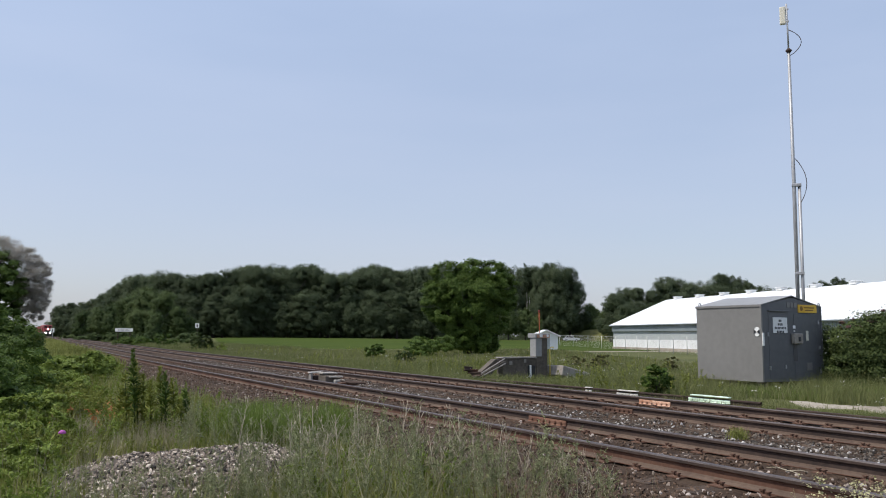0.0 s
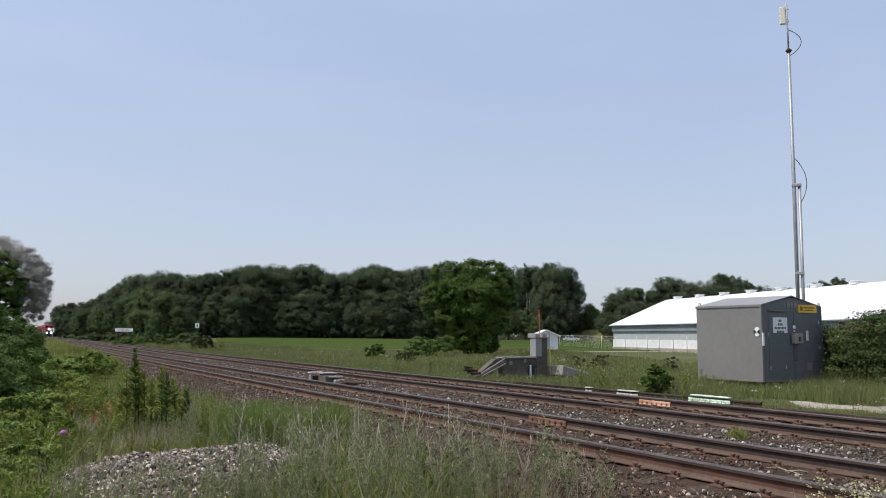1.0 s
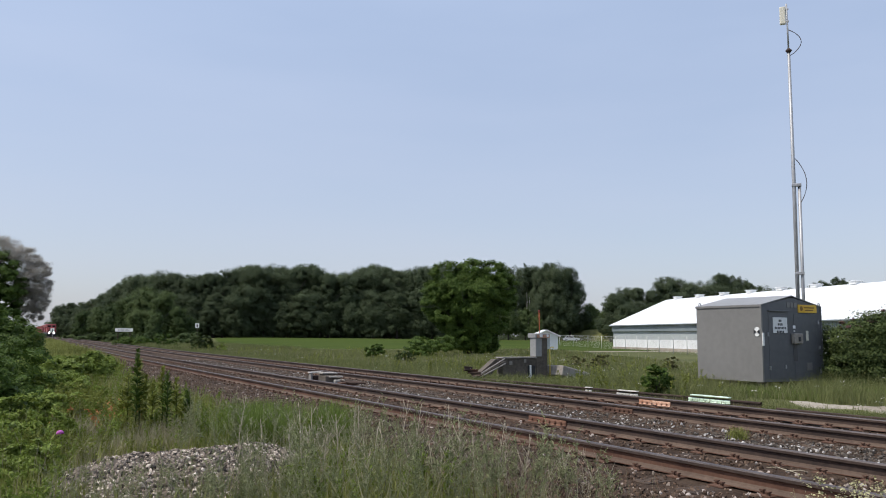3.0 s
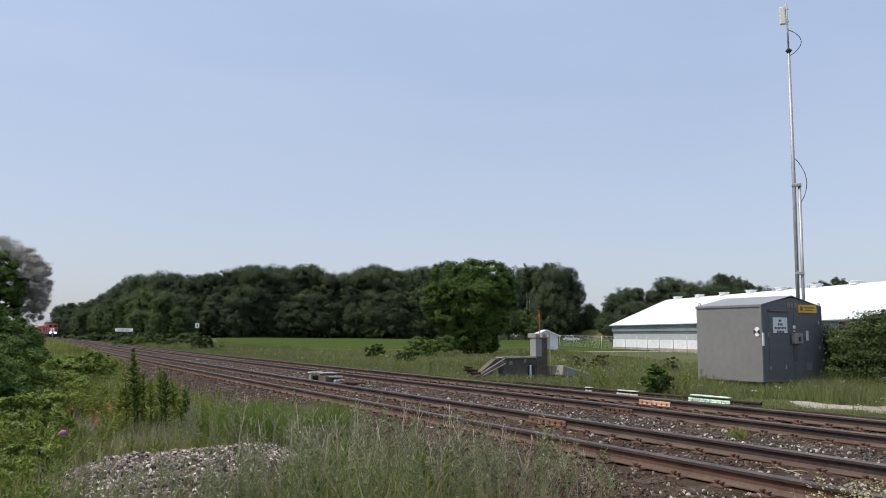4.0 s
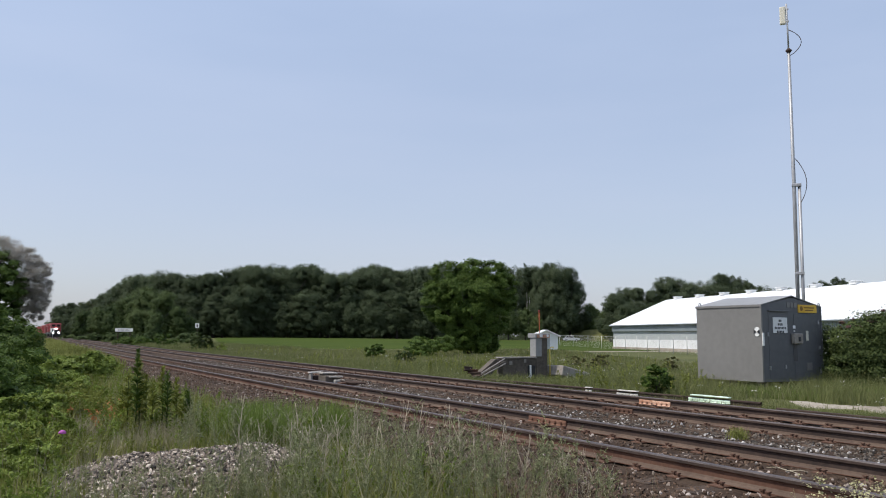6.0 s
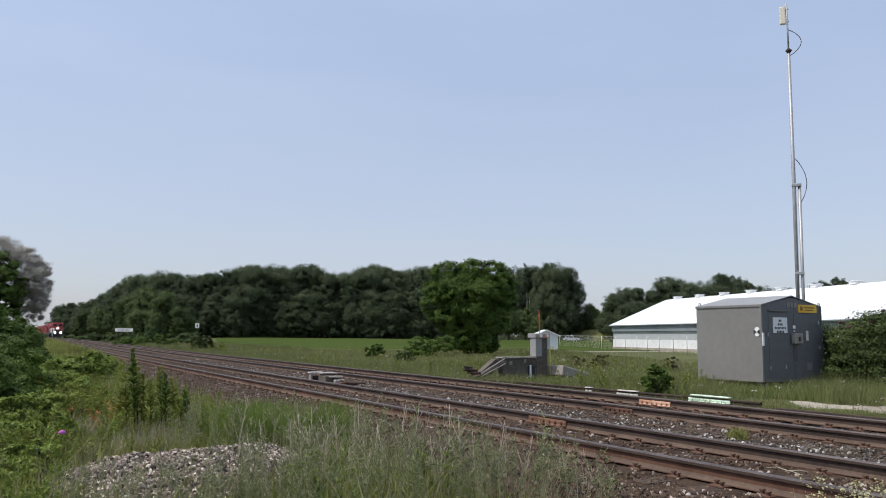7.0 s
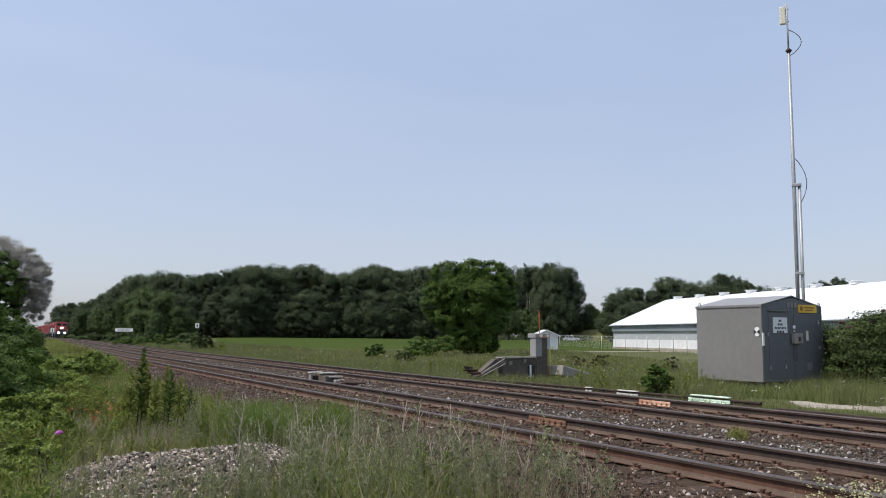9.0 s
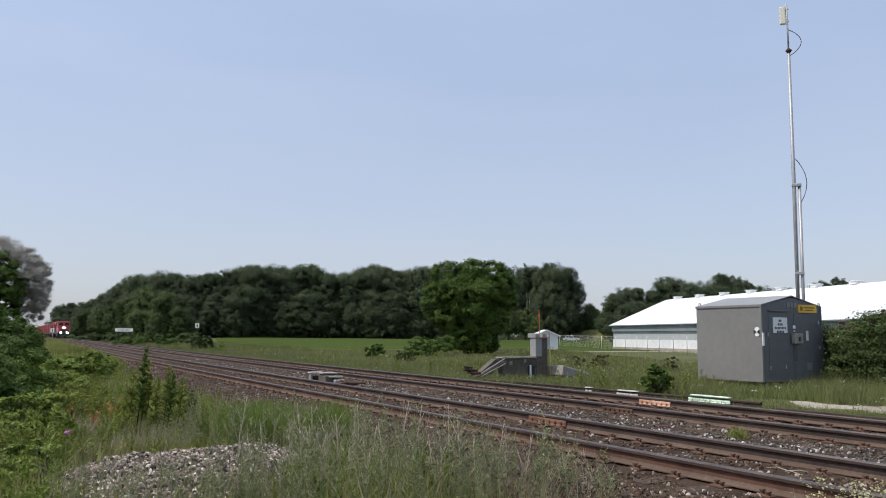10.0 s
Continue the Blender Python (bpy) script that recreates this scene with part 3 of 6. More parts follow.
def build_woods():
    rng = random.Random(31)
    size = [(20, 13, 1.0), (18, 14, 0.6), (22, 12, 1.2), (16, 13, 0.4), (19, 11, 0.8)]
    kinds = [tree("woodland_tree", h, w, b, M_LEAFDARK, 0.21, 30000, 200 + i, "dense dark green deciduous tree at the wood's edge", "tree", group="woodland edge trees", lobes=24, jit=0.36, clump=80, loose=0.25)
             for i, (h, w, b) in enumerate(size)]
    light = tree("verge_tree", 12, 9, 0.4, M_LEAFGREY, 0.17, 22000, 260, "rounded lighter green tree before the dark wood", "tree", group="lighter verge trees", lobes=18, jit=0.36, clump=70, loose=0.25)

    def grow(px, dep, top, k=None, wide=1.0):
        """A tree whose top shows at that height of the view."""
        x, y = along(px, dep)
        g = float(ground_z(x, y)) - 0.1
        h = (592.5 + (px - 400) * 0.0068 - top) * dep / 1396.7 + H_EYE - g
        k = k if k is not None else rng.randrange(5)
        c = copy_thing(light if k == 9 else kinds[k], Matrix.LocRotScale((x, y, g), Euler((0, 0, rng.uniform(0, 6.28))), None))
        r = h / (12 if k == 9 else size[k][0])
        c.scale = (wide * max(r, 0.55 * min(1, r + 0.3)) * rng.uniform(0.92, 1.1),) * 2 + (r,)

    cols = [100, 120, 140, 170, 205, 230, 262, 285, 320, 345, 375, 440, 490, 520, 550, 590, 605, 630, 655, 700, 760, 800]
    tops = [548, 532, 540, 528, 508, 488, 486, 480, 482, 492, 482, 472, 471, 474, 472, 485, 488, 474, 471, 478, 475, 474]
    deep = ([100, 150, 200, 250, 300, 360, 800], [420, 360, 300, 258, 240, 236, 236])
    px = 104.0
    while px < 800:
        dep = float(np.interp(px, *deep))
        top = float(np.interp(px, cols, tops))
        grow(px, dep + rng.uniform(-3, 3), top + rng.uniform(0, 5))
        grow(px + rng.uniform(4, 16), dep + rng.uniform(9, 18), top + rng.uniform(-3, 9))
        for _ in range(2):
            grow(px + rng.uniform(-10, 10), dep - rng.uniform(3, 8), 592 - (592 - top) * rng.uniform(0.3, 0.66), wide=1.25)
        px += 21 * 236 / max(dep, 236)
    for p, dep, top in ((262, 190, 512), (292, 180, 520), (232, 205, 526), (318, 178, 545), (205, 215, 540), (178, 240, 546), (338, 180, 560), (150, 260, 552), (245, 180, 552), (280, 165, 556)):
        grow(p, dep, top, 9)
    for p, dep, top in ((900, 200, 474), (924, 206, 478), (946, 204, 476), (956, 190, 474), (985, 186, 466), (1008, 188, 474), (970, 192, 470), (1020, 190, 500), (1045, 230, 540), (1072, 235, 548), (1060, 250, 552), (930, 182, 548),
                        (900, 180, 545), (985, 250, 556), (1030, 250, 558), (1005, 250, 557), (950, 180, 560), (880, 182, 550), (1060, 250, 562), (1090, 250, 562), (1045, 248, 560), (1075, 248, 563)):
        grow(p, dep * 1.2 if dep < 210 else dep, top, 9 if top >= 540 else None, 1.0 if top >= 540 else 0.66)
    for p, top in ((1088, 522), (1105, 512), (1130, 510), (1155, 514), (1183, 494), (1204, 495), (1226, 503), (1252, 497), (1275, 485), (1300, 487), (1328, 499), (1352, 507), (1395, 510), (1455, 497), (1485, 490), (1515, 499)):
        grow(p, 205 + rng.uniform(-6, 6), top)
        grow(p + 9, 198 + rng.uniform(-6, 6), top + 24)
    for i, k in enumerate(kinds):
        x, y = along(420 + i * 70, 262)
        put(k, x, y, i, 0.9)
    put(light, *along(222, 230), 1.0, 0.8)
    # low growth that closes the foot of the wood
    nr = np.random.default_rng(61)
    n = 22000
    px = np.where(nr.random(n) < 0.73, nr.uniform(100, 810, n), nr.uniform(850, 1100, n))
    dep = np.interp(px, [*deep[0], 845, 846, 960, 961], [*deep[1], 236, 232, 232, 246]) + nr.uniform(-7, 9, n)
    xy = np.array([along(a, d) for a, d in zip(px, dep)])
    hgt = nr.random(n) ** 1.4 * (np.where(px > 830, 5.2, 2.2) + 1.6 * np.sin(px * 0.11) * np.cos(px * 0.043))
    P = np.stack([xy[:, 0], xy[:, 1], ground_z(xy[:, 0], xy[:, 1]) + hgt], 1)
    v, q = leaf_quads(P, np.tile([-0.5, -0.5, 0.7], (n, 1)), np.full(n, 0.3), nr, 0.6, 0.35)
    tagged(new("wood_undergrowth", npmesh("wood_undergrowth", v, q, M_LEAFDARK)), "dense dark undergrowth along the foot of the wood", "undergrowth", kind="stuff")
    # pale birches before the darker trees
    for px, dep, h in ((931, 234, 23.4), (936, 236, 22.5), (944, 235, 22.8)):
        x, y = along(px, dep)
        b = tree("birch_tree", h, 2.6, h * 0.55, M_LEAFDARK, 0.2, 3500, int(px), "slender pale-barked birch before dark trees", "tree", M_BIRCH, 0, 5, "birches", 0.0075)
        put(b, x, y)


def build_field_tree():
    rng, nr = random.Random(77), np.random.default_rng(77)
    x, y = along(832, 78)
    t = thing("field_tree", pose(x, y, float(ground_z(x, y)) - 0.05, 0, 0, -CAM_YAW), "broad leafy green tree standing alone beside the field", "tree")
    part("trunk", trunk_bm(7.0, 0.22, rng, 9, 0.4, 0.0), M_BARK, t)
    # crown lobes: across the view, away, up
    lobes = [(-2.2, 0, 8.0, 1.5, 1.5, 1.15), (0.2, 0.3, 8.3, 1.7, 1.6, 1.1), (2.2, 0, 8.1, 1.6, 1.6, 1.15), (3.4, 0, 6.9, 1.2, 1.5, 1.3), (-3.3, 0, 6.4, 1.3, 1.5, 1.2), (-3.8, -0.2, 5.0, 1.2, 1.4, 1.0),
             (3.5, 0.2, 5.3, 1.1, 1.5, 1.2), (-1.6, -1.0, 6.2, 1.7, 1.6, 1.3), (1.4, -1.0, 6.2, 1.8, 1.6, 1.4), (-2.6, -0.4, 3.8, 1.5, 1.5, 1.1), (0.0, -1.0, 4.4, 1.7, 1.5, 1.2), (2.4, -0.2, 3.8, 1.4, 1.5, 1.1),
             (-1.0, -0.4, 2.4, 1.3, 1.3, 0.9), (1.2, 0, 2.2, 1.6, 1.4, 1.1), (1.8, 0, 1.0, 1.1, 1.2, 0.75), (0.5, 0.2, 0.8, 1.5, 1.4, 0.8), (0.0, 0.5, 5.5, 3.0, 2.4, 3.0),
             (-0.7, -0.2, 1.6, 1.5, 1.4, 1.0), (1.9, 0.1, 2.8, 1.6, 1.4, 1.2), (0.6, -0.3, 3.1, 2.0, 1.6, 1.2), (1.2, -0.4, 1.2, 1.6, 1.3, 0.9), (-1.9, 0, 3.0, 1.5, 1.4, 1.0)]
    part("crown", crown_mesh("crown", lobes, 115000, 0.105, M_LEAF, nr, shell=0.68, clump=95, jit=0.45, loose=0.22), None, t)


def build_left_trees():
    nr = np.random.default_rng(9)
    x, y = along(-22, 52)
    t = thing("willow_tree", pose(x, y, float(ground_z(x, y)) - 0.05, 0, 0, -CAM_YAW), "tall willow with silvery grey-green outer foliage beside the line", "tree")
    part("trunk", trunk_bm(5.5, 0.2, random.Random(4), 8, 0.4, 0.0), M_BARK, t)
    lobes = [(0.5, 0.3, 7.3, 1.2, 1.2, 0.9), (2.1, 0.3, 6.7, 1.0, 1.0, 0.8), (3.2, 0.2, 5.9, 0.75, 0.8, 0.8), (3.6, 0.2, 4.8, 0.65, 0.8, 0.8), (3.4, 0.2, 3.7, 0.65, 0.7, 0.7), (3.1, 0.3, 2.9, 0.5, 0.6, 0.5), (-1.0, 0.3, 7.2, 1.3, 1.2, 0.9)]
    part("crown", crown_mesh("crown", lobes + [(2.6, 0.1, 5.0, 0.9, 0.9, 1.0), (2.5, 0.2, 3.8, 0.9, 0.9, 0.9)], 60000, 0.055, M_LEAFSILVER, nr, 0.25, shell=0.45, clump=50, loose=0.2), None, t, "silvery narrow-leaved crown")
    bm = bmesh.new()
    rng = random.Random(40)
    for cx, cy, cz, rx, ry, rz in lobes:
        for _ in range(7):
            e = Vector((cx + rng.uniform(-0.9, 0.9) * rx, cy + rng.uniform(-0.9, 0.9) * ry, cz + rng.uniform(-0.8, 0.9) * rz))
            p = Vector((cx * 0.55, cy, cz - 1.1))
            tube(bm, [p, (p + e) / 2 + Vector((0.1, 0, 0.12)), e], [0.016, 0.01, 0.005], 5)
    part("twigs", bm, M_BARK, t, "thin grey twigs showing through the crown")
    low = [(1.1, -0.8, 6.0, 1.3, 1.2, 1.1), (2.0, -0.8, 5.0, 0.9, 1.0, 1.0), (1.5, -1.0, 3.8, 1.2, 1.2, 1.2), (0.0, -1.0, 5.4, 1.5, 1.2, 1.5), (2.2, -1.0, 2.6, 0.9, 1.0, 0.9), (0.4, -1.5, 2.2, 2.0, 1.5, 1.4), (1.6, -1.5, 1.2, 1.4, 1.2, 1.0), (-1.4, -1.2, 4.6, 1.8, 1.4, 2.0), (0.9, -0.5, 4.7, 1.3, 1.2, 1.2), (1.8, -0.5, 4.2, 1.1, 1.1, 1.1), (1.2, -0.4, 5.2, 1.2, 1.1, 1.1)]
    part("lower_crown", crown_mesh("lower_crown", low, 52000, 0.075, M_LEAF, nr, clump=110, jit=0.4), None, t, "deep green inner foliage")
    # leafy shrubs running along the line in front of it
    for i, (px, dep, w, h, n) in enumerate([(15, 30, 2.3, 2.7, 9000), (40, 33, 1.7, 1.8, 6000), (15, 22, 1.8, 1.5, 9000), (60, 24, 1.1, 1.1, 5000), (90, 27, 1.0, 0.95, 4000), (-10, 16, 1.6, 1.5, 9000),
                                              (35, 18, 1.0, 0.85, 5000), (160, 26, 0.9, 0.75, 4000), (10, 12.5, 0.9, 0.8, 4500), (125, 21, 0.9, 0.7, 4000), (185, 30, 0.8, 0.9, 3000), (0, 13, 1.2, 1.25, 6000), (28, 15.5, 1.2, 1.0, 5000), (72, 17, 1.1, 0.85, 4500),
                                              (112, 19, 1.0, 0.8, 4000), (62, 14, 0.8, 0.5, 3000), (150, 17.5, 0.8, 0.52, 3000), (100, 15, 0.7, 0.45, 2500), (20, 11, 0.7, 0.5, 3000),
                                              (75, 22, 1.3, 1.0, 5000), (105, 24, 1.2, 1.0, 5000), (135, 25, 1.2, 1.05, 5000), (168, 28, 1.1, 1.1, 4500), (190, 27, 0.8, 0.8, 3000), (125, 17, 1.0, 0.8, 4500), (55, 20, 1.4, 1.1, 6000),
                                              (90, 14, 0.9, 0.7, 4500), (150, 14.5, 0.7, 0.45, 3000), (60, 11, 0.8, 0.55, 4000), (25, 9.5, 0.8, 0.5, 4000), (60, 9.3, 0.6, 0.4, 3000), (110, 12, 0.6, 0.4, 2500)]):
        x, y = along(px, dep)
        rng = random.Random(i)
        lob = [(rng.uniform(-0.4, 0.4) * w, rng.uniform(-0.3, 0.3) * w, h * (0.3 + 0.5 * rng.random()), w * 0.33, w * 0.33, h * 0.28) for _ in range(7)] + [(0, 0, h * 0.4, w * 0.4, w * 0.4, h * 0.4)]
        s = thing("leafy_shrub", pose(x, y, float(ground_z(x, y)) - 0.05), "leafy bright green roadside shrub among tall herbs", "shrub", "shrubs along the line")
        bm = bmesh.new()
        for a in (0, 2.1, 4.2):
            tube(bm, [(0, 0, 0), (math.cos(a) * w * 0.12, math.sin(a) * w * 0.12, h * 0.35), (math.cos(a) * w * 0.25, math.sin(a) * w * 0.25, h * 0.7)], [0.02, 0.015, 0.006], 5)
        part("stems", bm, M_BARK, s)
        part("foliage", crown_mesh("foliage", lob, int(n * 1.7), 0.03 if dep < 20 else 0.055, M_LEAF if px < 50 and dep > 12.6 else M_LEAFSHRUB, nr, jit=0.45), None, s)


def build_verge_shrubs():
    nr = np.random.default_rng(19)
    spots = [(1157, 21.8, 0.95, 1.0, 3200, M_LEAF, "small dark green bush in the verge grass"), (664, 60, 1.6, 1.1, 2500, M_LEAF, "low green bush at the field edge"),
             (757, 68, 4.0, 1.9, 9000, M_LEAF, "green bush at the field edge"), (717, 52, 1.2, 0.8, 2500, M_LEAFHEDGE, "dark green bush in the verge"), (362, 84, 2.0, 2.0, 4000, M_LEAFHEDGE, "dark rounded bush beside a sign post"),
             (240, 100, 4.5, 1.6, 4000, M_LEAF, "bright green low thicket beside the line"), (300, 96, 3.0, 1.8, 3500, M_LEAF, "bright green low thicket beside the line"),
             (1060, 45, 1.5, 0.9, 900, M_LEAFBROWN, "thin brownish shrub in tall grass"), (1010, 48, 1.4, 0.8, 700, M_LEAFBROWN, "thin brownish shrub in tall grass"), (1187, 40, 0.8, 0.9, 700, M_LEAFBROWN, "thin brownish shrub in tall grass"),
             (395, 80, 1.2, 1.0, 1600, M_LEAFSHRUB, "low green bush at the field edge")]
    spots += [(p, d, 4, 2.0, 3000, M_LEAFGREY, "bushy undergrowth along the far line") for p, d in ((150, 170), (180, 150), (210, 135), (125, 210), (265, 118), (330, 120))]
    for i, (px, dep, w, h, n, m, label) in enumerate(spots):
        x, y = along(px, dep)
        rng = random.Random(50 + i)
        lob = [(rng.uniform(-0.36, 0.36) * w, rng.uniform(-0.3, 0.3) * w, h * (0.14 + 0.6 * rng.random()), w * 0.24, w * 0.24, h * 0.26) for _ in range(12)]
        s = thing("verge_bush", pose(x, y, float(ground_z(x, y)) - 0.05), label, "shrub", "bushes in the verge")
        bm = bmesh.new()
        for a in (0, 2.1, 4.2):
            tube(bm, [(0, 0, 0), (math.cos(a) * w * 0.12, math.sin(a) * w * 0.12, h * 0.35), (math.cos(a) * w * 0.25, math.sin(a) * w * 0.25, h * 0.65)], [0.02, 0.015, 0.006], 5)
        part("stems", bm, M_BARK, s)
        part("foliage", crown_mesh("foliage", lob, int(n * 1.6), 0.036 if dep < 30 else 0.075 if dep < 110 else 0.16, m, nr, jit=0.4), None, s)
    # the tall hedge beside the equipment house
    x, y = along(1528, 25.5)
    t = thing("hedge_bush", pose(x, y, float(ground_z(x, y)) - 0.05, 0, 0, -CAM_YAW), "tall dense dark green bush with purple-brown tips", "shrub")
    lob = [(-0.6, 0, 1.6, 0.7, 0.8, 0.6), (0.2, 0, 2.0, 0.8, 0.8, 0.6), (1.0, 0, 2.15, 0.8, 0.8, 0.6), (1.9, 0, 2.3, 0.9, 0.9, 0.7), (-0.9, -0.2, 0.8, 0.6, 0.7, 0.7), (0.0, -0.4, 0.9, 0.8, 0.7, 0.8),
           (0.9, -0.4, 1.1, 0.8, 0.8, 0.8), (1.9, -0.3, 1.2, 0.9, 0.8, 0.9), (2.8, 0, 1.6, 0.9, 0.9, 1.2), (0.7, 0.2, 1.4, 1.8, 0.9, 1.1), (0.0, -0.5, 0.35, 0.9, 0.6, 0.4), (1.6, -0.5, 0.4, 1.0, 0.6, 0.4), (-1.1, 0.9, 1.4, 0.5, 0.6, 0.9), (-1.0, 0.8, 0.5, 0.5, 0.6, 0.6)]
    bm = bmesh.new()
    for a in range(6):
        tube(bm, [(a * 0.4 - 0.6, 0, 0), (a * 0.42 - 0.65, 0.1, 0.8), (a * 0.45 - 0.75, 0, 1.7)], [0.03, 0.02, 0.008], 5)
    part("stems", bm, M_BARK, t)
    part("foliage", crown_mesh("foliage", lob, 90000, 0.04, M_LEAFHEDGE, nr, shell=0.5, loose=0.24), None, t)
    tips = [(a - 0.7, -0.1, 2.05 + 0.2 * a + 0.15 * math.sin(a * 5), 0.3, 0.4, 0.2) for a in np.arange(0, 3.6, 0.5)]
    part("seed_head_cluster", crown_mesh("seed_head_cluster", tips, 1800, 0.04, M_LEAFPURPLE, nr), None, t, "purple-brown seed heads")


def blades(name, x, y, h, w, material, rng, lean=0.35, z=None, label="", category="grass"):
    """Bent grass blades, joined, one island each."""
    n = len(x)
    z0 = ground_z(x, y) - 0.02 if z is None else z
    a, b = rng.uniform(0, 6.28, n), rng.uniform(0, 6.28, n)
    l = np.abs(rng.normal(0, lean, n)) * h
    dx, dy = np.cos(a) * l, np.sin(a) * l
    wx, wy = np.cos(b) * w / 2, np.sin(b) * w / 2
    rows = []
    for u, k in ((0, 1.0), (0.5, 0.8), (1.0, 0.12)):
        cx, cy, cz = x + dx * u * u, y + dy * u * u, z0 + h * (u - 0.12 * u * u)
        rows += [np.stack([cx - wx * k, cy - wy * k, cz], 1), np.stack([cx + wx * k, cy + wy * k, cz], 1)]
    v = np.stack(rows, 1).reshape(-1, 3)
    i = np.arange(n)[:, None] * 6
    q = np.concatenate([i + np.array([[0, 1, 3, 2]]), i + np.array([[2, 3, 5, 4]])])
    return tagged(new(name, npmesh(name, v, q, material)), label, category, kind="stuff")


def clear_of_heap(x, y):
    on = np.hypot((x - 2.1) / 1.55, (y - 9.7) / 1.5) < 0.78 + 0.2 * np.sin(x * 5 + y * 3)
    before = (y < 9.8) & (y > 5.0) & (np.abs(x / y - 0.2) < 0.085 + 0.012 * np.sin(y * 6)) & (np.sin(x * 37.7 + y * 91.3) < 0.6)
    return ~on & ~before


def patch(x, y, f):
    return np.sin(x * f + 1.3 * np.sin(y * f * 0.7)) * np.cos(y * f * 0.9 + np.sin(x * f * 0.6))


def build_grass():
    rng = np.random.default_rng(3)
    # near side of the line
    n = 122000
    y = 3.2 + np.abs(rng.normal(0, 0.8, n)) + 60 * rng.random(n) ** 1.7
    x = 5.1 - (9.6 - 0.06 * y) * rng.random(n) ** 1.1 - np.abs(rng.normal(0, 0.5, n))
    x = x + bend(y)
    ok = clear_of_heap(x, y) & (x < 4.85 + 0.3 * np.sin(y * 1.1) + bend(y) - 0.5 * smooth(12, 16, y) + 0.5 * smooth(24, 40, y))
    x, y = x[ok], y[ok]
    keep = rng.random(len(x)) < 1 - 0.35 * smooth(1.6, 0.6, x - bend(y) - 0.06 * y) * smooth(9, 11, y) * smooth(30, 22, y)
    x, y = x[keep], y[keep]
    h = rng.uniform(0.1, 0.34, len(x)) * (1 + 0.35 * patch(x, y, 1.3))
    blades("near_grass", x, y, h, rng.uniform(0.004, 0.010, len(x)) * (1 + y / 12), M_GRASS, rng, label="tall unmown green grass on the near verge")
    n = 5000
    y = 4.5 + 22 * rng.random(n) ** 1.5
    x = -3 + rng.random(n) * 7.6
    ok = clear_of_heap(x, y)
    x, y = x[ok], y[ok]
    blades("dry_stems", x, y, rng.uniform(0.3, 0.75, len(x)), np.full(len(x), 0.005), M_GRASSDRY, rng, 0.25, label="dry straw-coloured grass stems", category="grass")
    n = 7000
    xy = np.array([along(a, d) for a, d in zip(rng.uniform(140, 350, n), rng.uniform(9.8, 14.5, n))])
    x, y = xy[:, 0], xy[:, 1]
    ok = clear_of_heap(x, y) & (patch(x, y, 1.9) > -0.3)
    x, y = x[ok], y[ok]
    blades("straw_grass", x, y, rng.uniform(0.15, 0.45, len(x)), rng.uniform(0.004, 0.008, len(x)), M_GRASSDRY, rng, 0.5, label="straw-green grass behind the gravel heap")
    # the verge beside and behind the viewer
    n = 28000
    x, y = rng.uniform(-14, 4.6, n), rng.uniform(-12, 8, n)
    ok = (y < 5.0) | (x < -3.6)
    x, y = x[ok], y[ok]
    n = len(x)
    blades("side_grass", x, y, rng.uniform(0.1, 0.3, n), rng.uniform(0.012, 0.022, n), M_GRASS, rng, label="unmown grass round the viewpoint")
    # far verge between the tracks and the field
    n = 230000
    y = 2 + 88 * rng.random(n) ** 1.25
    x = 13.3 + bend(y) + (9 + 0.5 * y) * rng.random(n) ** 1.3
    lane = (x > 16.8 + 0.3 * np.sin(y * 2)) & (x < 20.1) & (y < 13.6 + 0.7 * np.sin(x * 3))
    spare = np.abs(x - (15.4 - 0.041 * (y - 12.4))) < 0.12
    ok = (~lane | (rng.random(n) < 0.06) | (patch(x, y, 1.1) > 0.1)) & ~(spare & (y < 24))
    x, y = x[ok], y[ok]
    h = rng.uniform(0.16, 0.44, len(x)) * (1 + 0.4 * patch(x, y, 0.9)) * (1 + 0.7 * smooth(17, 19.5, x) * smooth(26, 16, y)) * (1 - 0.35 * smooth(25, 50, np.hypot(x, y))) * (1 - 0.5 * np.maximum(smooth(15.9, 15.0, x) * smooth(26, 22, y), smooth(18.0, 17.0, x) * smooth(14.5, 13, y)))
    d = np.hypot(x, y)
    blades("far_verge_grass", x, y, h, rng.uniform(0.0025, 0.006, len(x)) * (1 + d / 14), M_GRASSFAR, rng, 0.6, label="rough meadow grass beyond the tracks")
    n = 5000
    y = 12 + 78 * rng.random(n)
    x = 15.8 + bend(y) + (7 + 0.5 * y) * rng.random(n)
    ok = patch(x, y, 0.35) + rng.normal(0, 0.4, n) > 0.1
    x, y = x[ok], y[ok]
    d = np.hypot(x, y)
    blades("seeding_grass", x, y, rng.uniform(0.3, 0.6, len(x)), rng.uniform(0.003, 0.005, len(x)) * (1 + d / 16), M_GRASSDRY, rng, 0.25, label="pale seeding grass stems in the far verge")
    n = 9000
    x, y = rng.uniform(18.2, 25.5, n), 16.2 - 3.2 * rng.random(n) ** 1.3
    ok = patch(x, y, 1.3) > -0.45
    x, y = x[ok], y[ok]
    blades("lush_verge_grass", x, y, rng.uniform(0.16, 0.42, len(x)), rng.uniform(0.005, 0.01, len(x)), M_GRASSLUSH, rng, 0.5, label="lush bright green grass before the equipment house")
    # verge strip close along the near rail farther on
    n = 26000
    y = 22 + 150 * rng.random(n) ** 1.5
    x = bend(y) + 0.5 + rng.random(n) * (3.3 + 1.5 * smooth(22, 48, y) + 0.25 * np.sin(y * 0.9))
